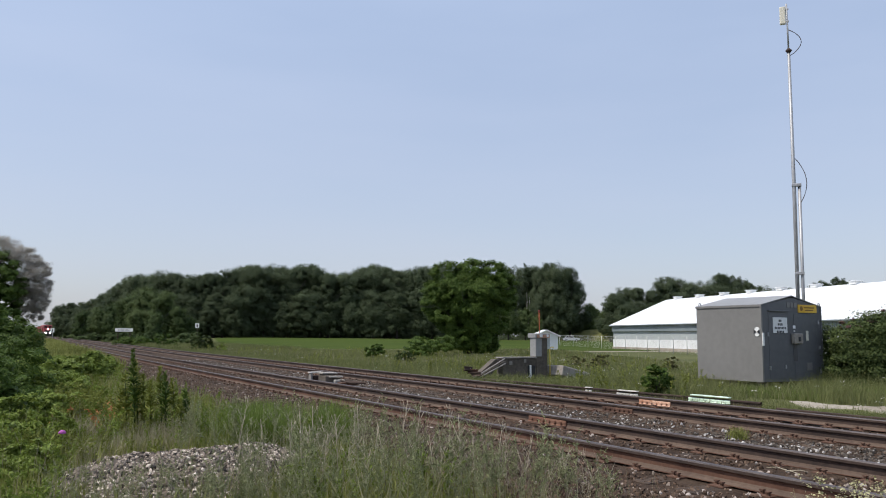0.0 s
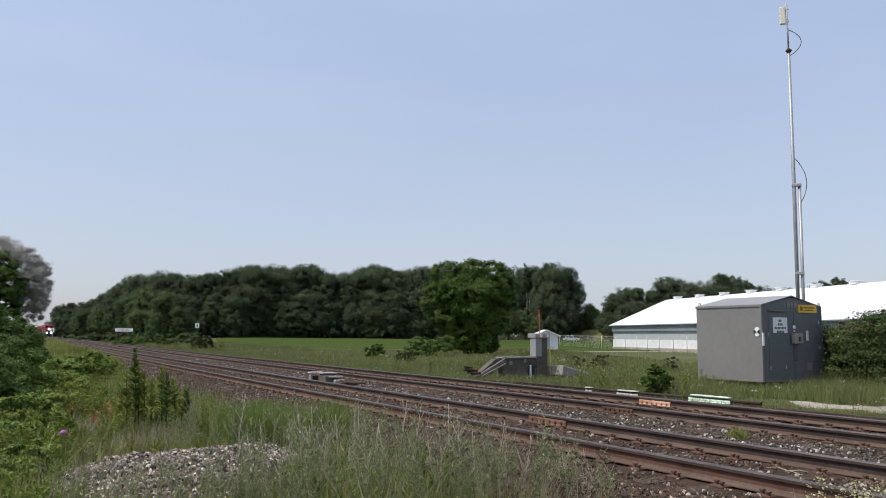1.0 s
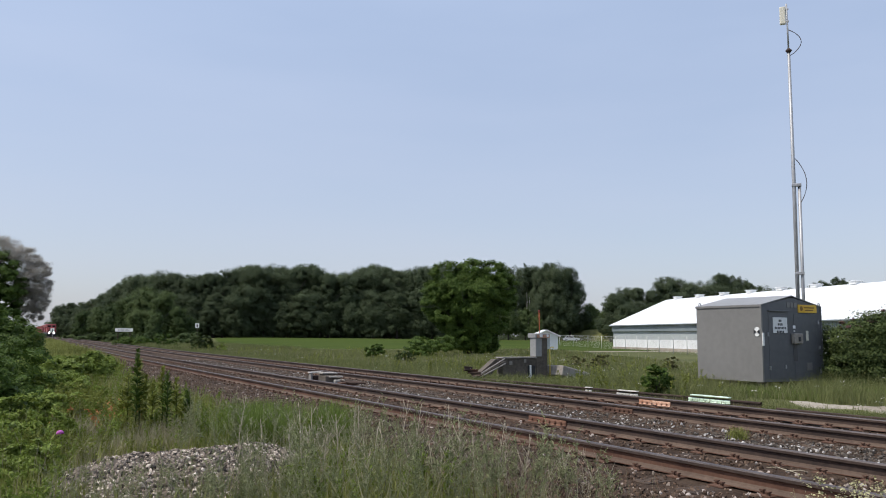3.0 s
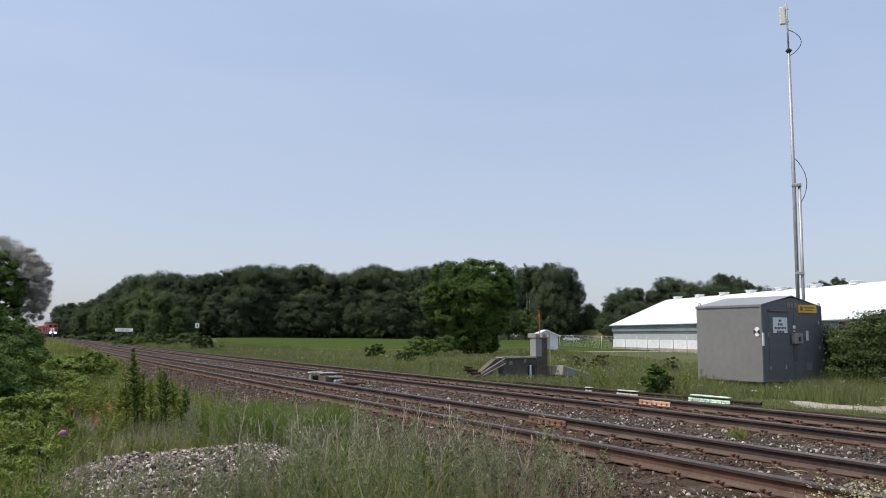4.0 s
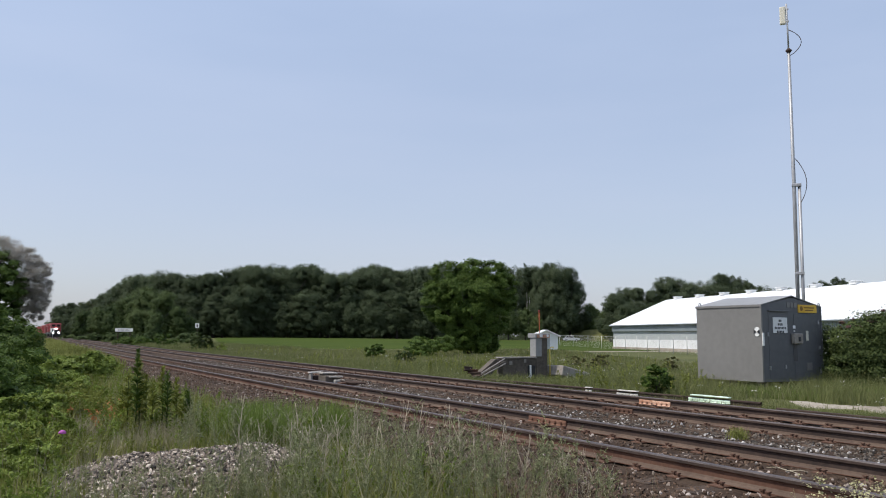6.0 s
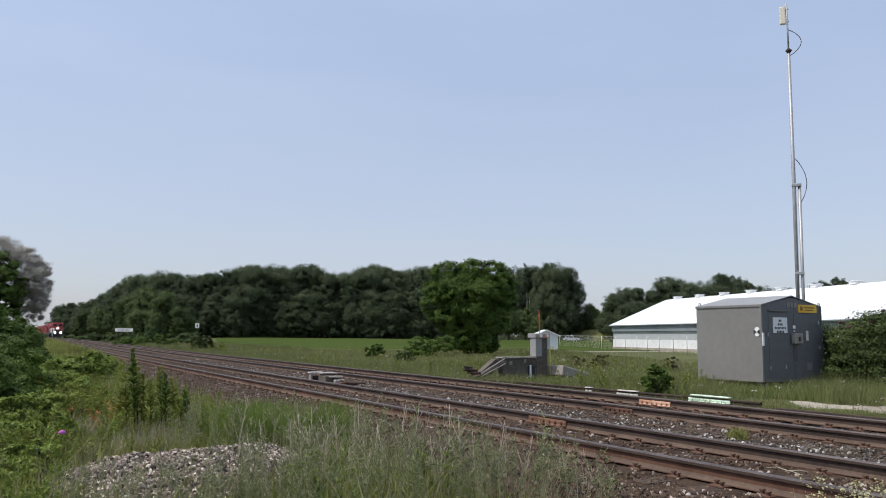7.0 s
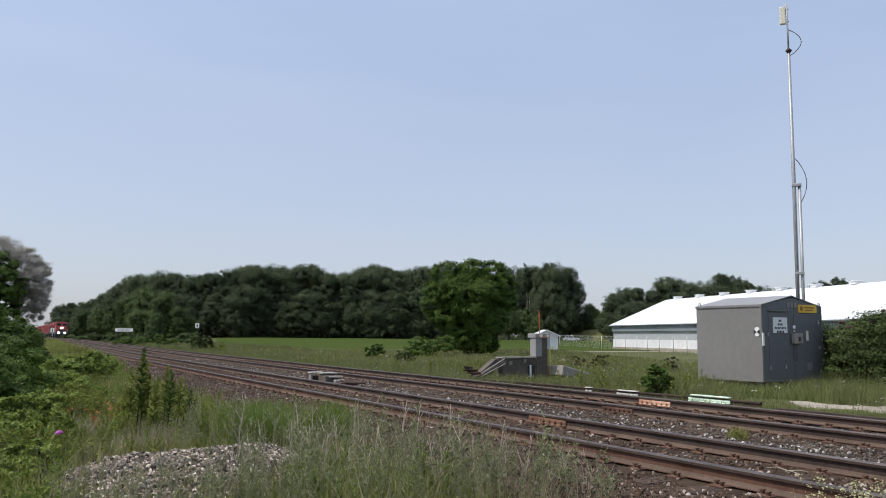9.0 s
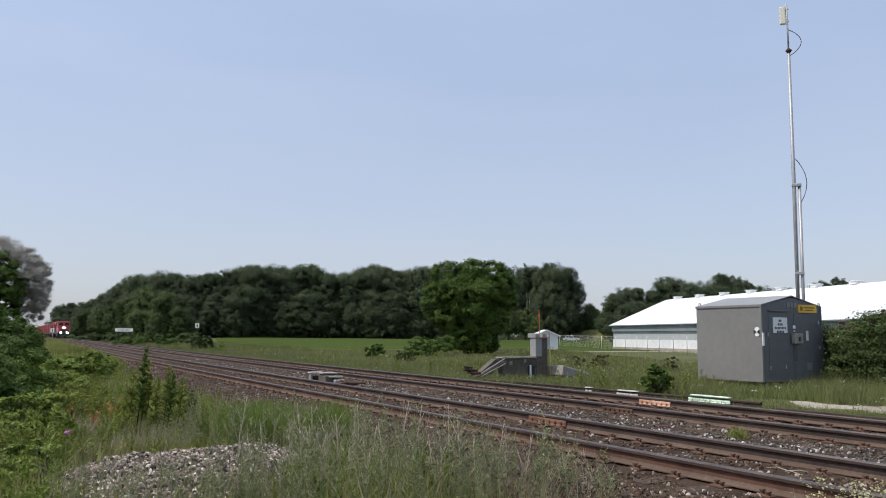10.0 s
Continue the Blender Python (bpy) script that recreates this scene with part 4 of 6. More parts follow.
    blades("line_side_grass", x, y, rng.uniform(0.2, 0.5, n) * (0.35 + 0.65 * smooth(22, 38, y) + 0.55 * smooth(40, 60, y)), rng.uniform(0.014, 0.028, n) * (1 + y / 50), M_GRASS, rng, z=np.maximum(ground_z(x, y), bed_z(x - bend(y), y)) - 0.03, label="rough grass close along the line")
    n = 34000
    y = 84 + 150 * rng.random(n)
    x = 13.0 + bend(y) + 17 * rng.random(n)
    blades("far_line_grass", x, y, rng.uniform(0.3, 0.75, n), rng.uniform(0.04, 0.08, n), M_GRASSFAR, rng, 0.4, label="rough grass along the far side of the line")
    n = 12000
    x, y = rng.uniform(13.2, 16.5, n), rng.uniform(2, 14, n)
    blades("trackside_grass", x, y, rng.uniform(0.05, 0.2, n), rng.uniform(0.006, 0.012, n), M_GRASSFAR, rng, 0.7, label="short patchy grass beside the far track")
    n = 170
    y = 9 + 75 * rng.random(n)
    x = 14 + bend(y) + (4 + 0.42 * y) * rng.random(n)
    P = np.stack([x, y, ground_z(x, y) + rng.uniform(0.25, 0.5, n)], 1)
    P = (P[:, None] + rng.normal(0, 0.05, (n, 5, 3)) * np.array([1, 1, 0.25])).reshape(-1, 3)
    v, q = leaf_quads(P, np.tile([0, 0, 1.0], (len(P), 1)), np.full(len(P), 0.018), rng, 0.9)
    tagged(new("white_meadow_flowers", npmesh("white_meadow_flowers", v, q, M_FLOWERWHITE)), "scattered white umbel flowers in meadow grass", "flower", kind="stuff")


def weed_template(rng, height, branches, leaves, slim, thick=1.0):
    """A stalk with thin side branches and narrow leaves: verts, quads."""
    V, Q = [], []

    def strip(p, q, w):
        b = len(V)
        p, q = np.array(p), np.array(q)
        a = rng.uniform(0, 6.28)
        w = w * thick
        s = np.array([math.cos(a), math.sin(a), 0]) * w / 2
        V.extend([p - s, p + s, q + s * 0.5, q - s * 0.5])
        Q.append((b, b + 1, b + 2, b + 3))
        s = np.array([-math.sin(a), math.cos(a), 0]) * w / 2
        V.extend([p - s, p + s, q + s * 0.5, q - s * 0.5])
        Q.append((b + 4, b + 5, b + 6, b + 7))
    pts = [np.zeros(3)]
    for i in range(4):
        pts.append(pts[-1] + np.array([rng.normal(0, 0.03), rng.normal(0, 0.03), 0.25]) * height)
        strip(pts[-2], pts[-1], 0.007 * (1 - 0.15 * i))
    ends = []
    for j in range(branches):
        u = rng.uniform(0.35, 0.98)
        p = pts[0] + (pts[4] - pts[0]) * u
        a = rng.uniform(0, 6.28)
        q = p + np.array([math.cos(a) * 0.16, math.sin(a) * 0.16, 0.2]) * height * rng.uniform(0.5, 1.2)
        strip(p, q, 0.004)
        ends.append((p, q))
    P = []
    for j in range(leaves):
        p, q = ends[j % len(ends)] if j % 3 else (pts[0], pts[4])
        P.append(p + (q - p) * rng.uniform(0.1, 1.0))
    P = np.array(P)
    v, f = leaf_quads(P, rng.normal(0, 1, (leaves, 3)) + np.array([0, 0, 0.4]), np.full(leaves, 0.028), rng, slim)
    f = f + len(V)
    return np.concatenate([np.array(V), v]), np.concatenate([np.array(Q), f])


def scatter(templates, x, y, scale, rng):
    VV, QQ, b = [], [], 0
    z = ground_z(x, y) - 0.02
    for i in range(len(x)):
        v, q = templates[i % len(templates)]
        a, s = rng.uniform(0, 6.28), scale[i]
        c, n = math.cos(a) * s, math.sin(a) * s
        lx, ly = rng.normal(0, 0.12, 2)
        VV.append(np.stack([x[i] + v[:, 0] * c - v[:, 1] * n + lx * v[:, 2] * s, y[i] + v[:, 0] * n + v[:, 1] * c + ly * v[:, 2] * s, z[i] + v[:, 2] * s], 1))
        QQ.append(q + b)
        b += len(v)
    return np.concatenate(VV), np.concatenate(QQ)


def build_weeds():
    rng = np.random.default_rng(12)
    T = [weed_template(rng, 0.75, 10, 58, 0.2) for _ in range(6)]
    n = 800
    px, dep = rng.uniform(330, 1090, n), rng.uniform(6.6, 12.5, n)
    xy = np.array([along(a, d) for a, d in zip(px, dep)])
    x, y = xy[:, 0], xy[:, 1]
    ok = (clear_of_heap(x, y) | (rng.random(n) < 0.15)) & (x < 5.0 + 0.25 * np.sin(y * 2.3))
    x, y = x[ok], y[ok]
    v, q = scatter(T, x, y, rng.uniform(0.4, 0.95, len(x)) * (1 + 0.35 * patch(x, y, 2.6)), rng)
    tagged(new("grey_green_weeds", npmesh("grey_green_weeds", v, q, M_WEED)), "fine grey-green stalky weeds in the foreground", "weeds", kind="stuff")
    n = 190
    xy = np.array([along(a, d) for a, d in zip(rng.uniform(110, 560, n), rng.uniform(6.5, 8.7, n))])
    v, q = scatter(T, xy[:, 0], xy[:, 1], rng.uniform(0.3, 0.62, n), rng)
    tagged(new("heap_weeds", npmesh("heap_weeds", v, q, M_WEED)), "sparse grey-green weeds before the gravel heap", "weeds", kind="stuff")
    D = [weed_template(rng, 0.85, 12, 6, 0.2, 1.2) for _ in range(5)]
    n = 120
    px, dep = rng.uniform(400, 1060, n), rng.uniform(6.9, 10.5, n)
    xy = np.array([along(a, d) for a, d in zip(px, dep)])
    x, y = xy[:, 0], xy[:, 1]
    ok = clear_of_heap(x, y) & (x < 5.2)
    x, y = x[ok], y[ok]
    v, q = scatter(D, x, y, rng.uniform(0.45, 0.95, len(x)), rng)
    tagged(new("dead_weed_stems", npmesh("dead_weed_stems", v, q, M_STEM)), "bare branching pale weed stems in the foreground", "weeds", kind="stuff")
    n = 4200
    px, dep = np.where(rng.random(n) < 0.7, rng.normal(470, 32, n), rng.normal(592, 18, n)), rng.uniform(11.2, 13.2, n)
    xy = np.array([along(a, d) for a, d in zip(px, dep)])
    x, y = xy[:, 0], xy[:, 1]
    blades("bright_grass_clump", x, y, rng.uniform(0.4, 0.78, n), rng.uniform(0.006, 0.012, n), M_GRASSLUSH, rng, 0.3, label="lush bright green grass clumps behind the weeds")
    B = [weed_template(rng, 0.6, 8, 72, 0.5) for _ in range(5)]
    n = 1550
    y = 6.5 + 30 * rng.random(n) ** 1.6
    x = -2.5 + rng.random(n) ** 1.4 * 6.4 + 0.02 * y
    ok = clear_of_heap(x, y) & ~((np.abs(x / y - 0.21) < 0.13) & (y < 10.5))
    x, y = x[ok], y[ok]
    v, q = scatter(B, x, y, rng.uniform(0.42, 0.9, len(x)), rng)
    tagged(new("leafy_herbs", npmesh("leafy_herbs", v, q, M_LEAFSHRUB)), "leafy bright green herbs in the near verge", "herbs", kind="stuff")
    n = 2100
    px, dep = rng.uniform(-40, 300, n), 9.5 + 15 * rng.random(n)
    xy = np.array([along(a, d) for a, d in zip(px, dep)])
    x, y = xy[:, 0], xy[:, 1]
    ok = clear_of_heap(x, y) & ((px < 190) | (dep < 15)) & (patch(x, y, 1.7) > -0.35)
    x, y = x[ok], y[ok]
    v, q = scatter(B, x, y, rng.uniform(0.4, 0.85, len(x)) * (1 + 0.35 * patch(x, y, 0.8)), rng)
    tagged(new("bank_herbs", npmesh("bank_herbs", v, q, M_LEAFSTALK)), "dense leafy mid-green herbs on the near bank", "herbs", kind="stuff")
    n = 1300
    y = 14 + 66 * rng.random(n)
    x = 15.2 + bend(y) + (4 + 0.46 * y) * rng.random(n) ** 1.2
    ok = (patch(x, y, 0.5) > 0.0) & ~((y > 22.5) & (y < 26.5) & (x > 15) & (x < 21)) & ~((x > 16.2) & (x < 21) & (y < 16.4))
    x, y = x[ok], y[ok]
    v, q = scatter(B, x, y, rng.uniform(0.5, 1.15, len(x)), rng)
    tagged(new("verge_herbs", npmesh("verge_herbs", v, q, M_LEAFSTALK)), "patches of leafy herbs in the far verge", "herbs", kind="stuff")
    # pale yellow flowers by the near rail, and a tuft between the tracks
    n = 240
    px, dep = rng.uniform(1385, 1560, n), rng.uniform(4.9, 5.5, n)
    xy = np.array([along(a, d) for a, d in zip(px, dep)])
    x, y = xy[:, 0], xy[:, 1]
    z0 = np.maximum(ground_z(x, y), bed_z(x, y))
    h = rng.uniform(0.3, 0.5, n) * (0.75 + 0.3 * np.sin(x * 7 + y * 5) ** 2)
    blades("flower_stems", x, y, h, np.full(n, 0.006), M_WEED, rng, 0.2, z=z0 - 0.02, label="grey-green flower stems by the near rail", category="weeds")
    P = (np.stack([x, y, z0 + h], 1)[:, None] + rng.normal(0, 0.018, (n, 7, 3))).reshape(-1, 3)
    v, q = leaf_quads(P, np.tile([0, 0, 1.0], (len(P), 1)), np.full(len(P), 0.009), rng, 0.9)
    tagged(new("yellow_flowers", npmesh("yellow_flowers", v, q, M_FLOWERYELLOW)), "small pale yellow flower heads by the near rail", "flower", kind="stuff")
    n = 260
    cx, cy = 9.36, 7.95
    x, y = cx + rng.normal(0, 0.05, n), cy + rng.normal(0, 0.06, n)
    blades("grass_tuft", x, y, rng.uniform(0.08, 0.24, n), np.full(n, 0.008), M_GRASS, rng, 0.4, z=np.full(n, -0.24), label="small grass tuft in the ballast between tracks")
    # orange lilies
    n = 150
    k = rng.integers(0, 5, n)
    px = np.array([112, 150, 216, 130, 196])[k] + rng.normal(0, 18, n)
    dep = np.array([15.6, 18.0, 14.6, 14.4, 13.0])[k] + rng.normal(0, 0.7, n)
    xy = np.array([along(a, d) for a, d in zip(px, dep)])
    P = np.stack([xy[:, 0], xy[:, 1], ground_z(xy[:, 0], xy[:, 1]) + rng.uniform(0.22, 0.42, n)], 1)
    P = (P[:, None] + rng.normal(0, 0.02, (n, 4, 3))).reshape(-1, 3)
    v, q = leaf_quads(P, rng.normal(0, 1, P.shape), np.full(len(P), 0.027), rng, 0.5)
    tagged(new("orange_lilies", npmesh("orange_lilies", v, q, M_LILY)), "orange day lilies among green herbs", "flower", kind="stuff")


# ---- equipment house and mast ----
def bars(bm, x0, x1, z0, z1, y, widths, idx=0):
    """Illegible writing as plain bars on a sign face that looks towards -y."""
    rows = len(widths)
    h = (z1 - z0) / (rows * 1.6)
    for r in range(rows):
        z = z1 - (r + 0.85) * (z1 - z0) / rows
        w = (x1 - x0) * widths[r]
        c = (x0 + x1) / 2
        n = max(2, int(w / (h * 0.9)))
        for j in range(n):
            a = c - w / 2 + j * w / n
            box(bm, a, a + w / n * 0.72, y - 0.002, y, z - h * 0.5, z + h * 0.5, idx=idx)
    return bm


def build_equipment_house():
    W, L, Hh, R = 2.86, 2.58, 2.35, 0.31
    t = thing("equipment_house", pose(20.44, 16.34, -0.12), "grey metal railway equipment house with low gable roof", "equipment house")
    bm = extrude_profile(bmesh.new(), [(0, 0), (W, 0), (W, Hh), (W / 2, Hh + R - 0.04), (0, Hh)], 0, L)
    # both gable ends take the paint with shade in it
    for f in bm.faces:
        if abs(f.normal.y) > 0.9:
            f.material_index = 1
    body = part("body", bm, [M_CABIN, M_CABINSHADE], t)
    for side in (0, 1):
        x0, x1 = (-0.02, W / 2) if side == 0 else (W + 0.02, W / 2)
        e = Hh - 0.02 * R / (W / 2)
        prof = [(x0, e), (x1, Hh + R), (x1, Hh + R + 0.025), (x0, e + 0.025)]
        part("roof_sheet", extrude_profile(bmesh.new(), prof, -0.02, L + 0.02), M_CABINROOF, t)
        bm = bmesh.new()
        box(bm, x0 - 0.008, x0 + 0.008, -0.02, L + 0.02, e - 0.05, e + 0.02, 0.004)
        part("eave_trim", bm, M_CABIN, t)
    for x in (0.0, W):
        part("corner_trim", boxbm(x - 0.03, x + 0.03, -0.014, 0.03, 0.0, Hh - 0.02, 0.004), M_CABIN if x == 0 else M_CABINSHADE, t)
    # end face, its shade painted darker: door seams, vents, fittings
    part("door", boxbm(0.3, 1.3, -0.010, -0.002, 0.1, 2.12, 0.003), M_CABINSHADE, body, "flush metal door in the end's shade-darkened grey")
    part("door", boxbm(1.5, 2.6, -0.010, -0.002, 0.1, 2.12, 0.003), M_CABINSHADE, body, "flush metal door in the end's shade-darkened grey")
    part("rain_hood", boxbm(0.28, 1.25, -0.05, -0.002, 2.16, 2.2, 0.008), M_CABINSHADE, body)
    bm = bmesh.new()
    for j in range(3):
        box(bm, 1.2 + j * 0.17, 1.33 + j * 0.17, -0.012, -0.002, 2.3, 2.46, 0.003)
    part("gable_vent", bm, M_CABIN, body, "three pale gable vent slots")
    sign = part("notice_board", boxbm(0.49, 1.15, -0.036, -0.012, 1.5, 1.98, 0.003), M_WHITE, body, "white notice board with unreadable lettering")
    part("lettering", bars(bmesh.new(), 0.53, 1.11, 1.52, 1.97, -0.037, (0.26, 0.42, 0.92, 0.6)), M_MARK, sign)
    amber = part("warning_sign", boxbm(1.72, 2.62, -0.034, -0.004, 2.15, 2.40, 0.003), M_YELLOW, body, "amber warning sign with faint symbols")
    bm = bmesh.new()
    tube(bm, [(1.86, -0.036, 2.28), (1.86, -0.04, 2.28)], 0.075, 12)
    box(bm, 1.98, 2.5, -0.037, -0.034, 2.29, 2.33), box(bm, 2.04, 2.44, -0.037, -0.034, 2.21, 2.25)
    part("lettering", bm, mat("brown_sign_print", (0.25, 0.12, 0.02), (0.35, 0.18, 0.03), 8, 0.6, bump=0), amber)
    part("notice_tag", boxbm(1.44, 1.56, -0.02, -0.01, 1.64, 1.74, 0.002), M_WHITE, body)
    part("notice_tag", boxbm(1.47, 1.54, -0.02, -0.01, 1.54, 1.59, 0.002), M_WHITE, body)
    lock = part("lock_box", boxbm(1.34, 1.76, -0.14, -0.01, 1.17, 1.49, 0.02), M_LOCKBOX, body, "weathered beige lock box")
    part("latch", boxbm(1.52, 1.62, -0.165, -0.14, 1.25, 1.38, 0.01), M_MARK, lock)
    part("rust_streak", boxbm(1.44, 1.62, -0.0125, -0.0105, 0.62, 1.17, 0.0), M_STREAK, body, "dark rust streak below the lock box")
    part("label_plate", boxbm(2.06, 2.18, -0.022, -0.012, 1.27, 1.58, 0.002), M_CREAM, body)
    part("lower_vent", boxbm(2.04, 2.3, -0.03, -0.01, 0.33, 0.57, 0.006), M_CABIN, body)
    for x, z in ((0.25, 1.45), (0.3, 0.42), (1.02, 0.46), (2.68, 1.85), (2.7, 1.05), (2.72, 0.3)):
        part("hinge", boxbm(x - 0.018, x + 0.018, -0.05, -0.002, z - 0.06, z + 0.06, 0.004), M_GALV, body)
    part("corner_plate", boxbm(-0.02, 0.05, -0.05, -0.016, 1.1, 1.5, 0.004), M_WHITE, body)
    for x, y in ((0.05, L - 0.1), (W - 0.02, 0.05)):
        bm = bmesh.new()
        tube(bm, [(x + 0.05 * math.cos(a), y, Hh + 0.06 + 0.07 * math.sin(a)) for a in np.linspace(-0.6, 3.8, 12)], 0.02, 6)
        part("lifting_eye", bm, M_GALV, t)
    # round black and white marker on the long side
    c = Vector((-0.012, 0.17, 1.53))
    bm = tube(bmesh.new(), [(0.0, 0, 0), (-0.012, 0, 0)], 0.112, 28)
    bmesh.ops.transform(bm, matrix=Matrix.Translation((-0.002, c.y, c.z)) @ Matrix.Diagonal((1, 1, 1.3, 1)), verts=bm.verts)
    m = part("round_marker", bm, M_WHITE, body, "white oval marker with black side triangles")
    for s in (-1, 1):
        bm = bmesh.new()
        a = [bm.verts.new((c.x - 0.016 - d, c.y + u, c.z + w)) for d in (0, 0.004) for u, w in ((s * 0.11, 0.078), (s * 0.11, -0.078), (s * 0.01, 0.0))]
        bm.faces.new(a[:3]), bm.faces.new(a[3:])
        for i in range(3):
            bm.faces.new((a[i], a[(i + 1) % 3], a[3 + (i + 1) % 3], a[3 + i]))
        bmesh.ops.recalc_face_normals(bm, faces=bm.faces[:])
        part("black_triangle", bm, M_BLACK, m)
    for x in (0.2, W - 0.2):
        for y in (0.2, L / 2, L - 0.2):
            part("foot", boxbm(x - 0.1, x + 0.1, y - 0.1, y + 0.1, -0.42, 0.01, 0.01), M_CONCDARK, t)


def build_mast():
    x, y = along(1413, 28.0)
    g = float(ground_z(x, y))
    t = thing("antenna_mast", pose(x, y, g, 0, 0, -CAM_YAW - 24) @ pose(0, 0, 0, 0, 0.42, 0), "tall galvanised twin-pipe mast with panel antenna", "antenna mast")
    z = lambda v: v - g
    bm = tube(bmesh.new(), [(-0.03, 0, -0.1), (-0.035, 0, z(6.6)), (-0.06, 0, z(11.75))], [0.066, 0.066, 0.05], 12)
    part("main_pipe", bm, M_GALV, t)
    part("side_pipe", tube(bmesh.new(), [(0.15, 0.02, -0.1), (0.14, 0.02, z(6.75))], 0.055, 12), M_GALV, t)
    bm = bmesh.new()
    for zz in (1.5, 4.0, z(6.7)):
        box(bm, -0.11, 0.21, -0.075, 0.085, zz - 0.05, zz + 0.05, 0.01)
    part("clamp", bm, M_GALV, t)
    part("collar", tube(bmesh.new(), [(-0.06, 0, z(11.63)), (-0.06, 0, z(11.71)), (-0.06, 0, z(11.79))], [0.06, 0.12, 0.05], 12), M_OLDRAIL, t)
    part("top_pipe", tube(bmesh.new(), [(-0.06, 0, z(11.65)), (-0.09, 0, z(13.5))], 0.032, 10), M_GALV, t)
    panel = part("panel_antenna", boxbm(-0.33, -0.12, -0.07, 0.05, z(12.72), z(13.4), 0.035), M_CREAM, t, "cream panel antenna")
    part("bracket", boxbm(-0.14, -0.02, -0.03, 0.03, z(12.8), z(12.86), 0.005), M_GALV, panel)
    part("bracket", boxbm(-0.14, -0.02, -0.03, 0.03, z(13.26), z(13.32), 0.005), M_GALV, panel)
    for z0, z1, out in ((11.5, 12.5, 0.42), (5.95, 7.75, 0.36)):
        pts = [(-0.05 + 0.14 * (z0 < 8) * (1 - u) + out * math.sin(math.pi * u) ** 0.8, 0, z(z0 + (z1 - z0) * u)) for u in np.linspace(0, 1, 14)]
        part("cable_loop", tube(bmesh.new(), pts, 0.014, 6), M_OLDRAIL, t, "dark looping cable")


def build_trackside_structure():
    """Concrete pillar with a low trough and a sloping guard beside it."""
    g = float(ground_z(18.4, 25.4))
    t = thing("trackside_structure", pose(18.72, 25.6, 0), "weathered grey concrete pillar with low wall and sloping guard", "concrete structure")
    part("pillar", boxbm(0, 0.54, 0, 0.42, g - 0.05, 1.17, 0.015), M_CONCDARK, t)
    # pale box added so the pillar's left reads as its sunlit side
    part("lit_side_box", boxbm(-0.05, 0.24, -0.03, 0.36, 0.43, 1.155, 0.01), M_BOXGREY, t, "pale grey box standing for the pillar's sunlit left side")
    part("cap", boxbm(-0.09, 0.62, -0.06, 0.46, 1.163, 1.34, 0.015), M_BOXGREY, t)
    part("low_wall", boxbm(-1.6, -0.003, 0.02, 0.4, g - 0.05, 0.36, 0.02), M_CONCDARK, t)
    part("wall_coping", boxbm(-1.65, -0.003, -0.02, 0.44, 0.363, 0.42, 0.015), M_CONC, t)
    part("front_panel", boxbm(-0.02, 0.6, -0.076, -0.063, 1.17, 1.29, 0.004), M_JOINTRED, t, "faded orange-red panel under the cap")
    part("number_plate", boxbm(0.1, 0.24, -0.09, -0.078, 1.19, 1.31, 0.003), M_WHITE, t)
    part("number_plate", boxbm(0.44, 0.54, -0.09, -0.078, 1.2, 1.3, 0.003), M_WHITE, t)
    # no hole is cut: a black plate paints the shade inside it
    part("opening", boxbm(-0.42, -0.06, 0.005, 0.03, g, 0.08, 0.004), M_BLACK, t, "black plate standing for the dark opening low in the wall")
    part("post", boxbm(-0.36, -0.3, -0.08, -0.02, g, 0.1, 0.005), M_WHITE, t, "white marker post")
    part("notice", boxbm(-1.3, -1.16, -0.016, 0.016, 0.12, 0.26, 0.003), M_CONC, t)
    part("notice", boxbm(-0.6, -0.5, -0.016, 0.016, 0.2, 0.34, 0.003), M_CONC, t)
    bm = extrude_profile(bmesh.new(), [(-1.68, 0.24), (-1.68, 0.34), (-1.9, 0.33), (-2.78, -0.3), (-2.78, -0.5), (-2.3, -0.5)], 0.05, 0.36)
    part("sloping_guard", bm, M_CONCDARK, t)
    for k, (dz, m) in enumerate(((0.0, M_CONC), (0.09, M_CONCDARK), (0.18, M_CONC))):
        part("guard_rod", tube(bmesh.new(), [(-1.55, -0.06 - 0.03 * k, 0.36 - dz), (-2.95, -0.06 - 0.03 * k, -0.36 - dz * 0.4)], 0.028, 6), m, t)
    part("yellow_pipe", tube(bmesh.new(), [(0.62, -0.05, g), (0.62, -0.05, 0.72), (0.67, -0.05, 0.80), (0.80, -0.05, 0.80)], 0.023, 8), M_PIPEYELLOW, t, "yellow bent pipe")
    s = thing("marker_stick", pose(19.02, 25.8, 1.34, 0, -1, 0), "thin faded orange marker stick", "marker stick")
    part("rod", tube(bmesh.new(), [(0, 0, 0), (0, 0, 0.86)], 0.014, 8), M_ORANGE, s)
    part("rod_tip", tube(bmesh.new(), [(0, 0, 0.86), (0, 0, 0.93)], 0.026, 8), M_RED, s)
    slab = thing("concrete_slab", pose(20.3, 25.6, float(ground_z(20.3, 25.6)) + 0.16, 0, 12, 10), "tilted pale concrete slab lying in grass", "slab")
    part("block", boxbm(-0.85, 0.85, -0.45, 0.45, -0.2, 0.2, 0.04), M_LOCKBOX, slab)
    j = thing("rusted_rail_stub", pose(15.75, 25.4, -0.12, 0, 0, 40), "short rusted rail stubs stacked beside the guard", "scrap")
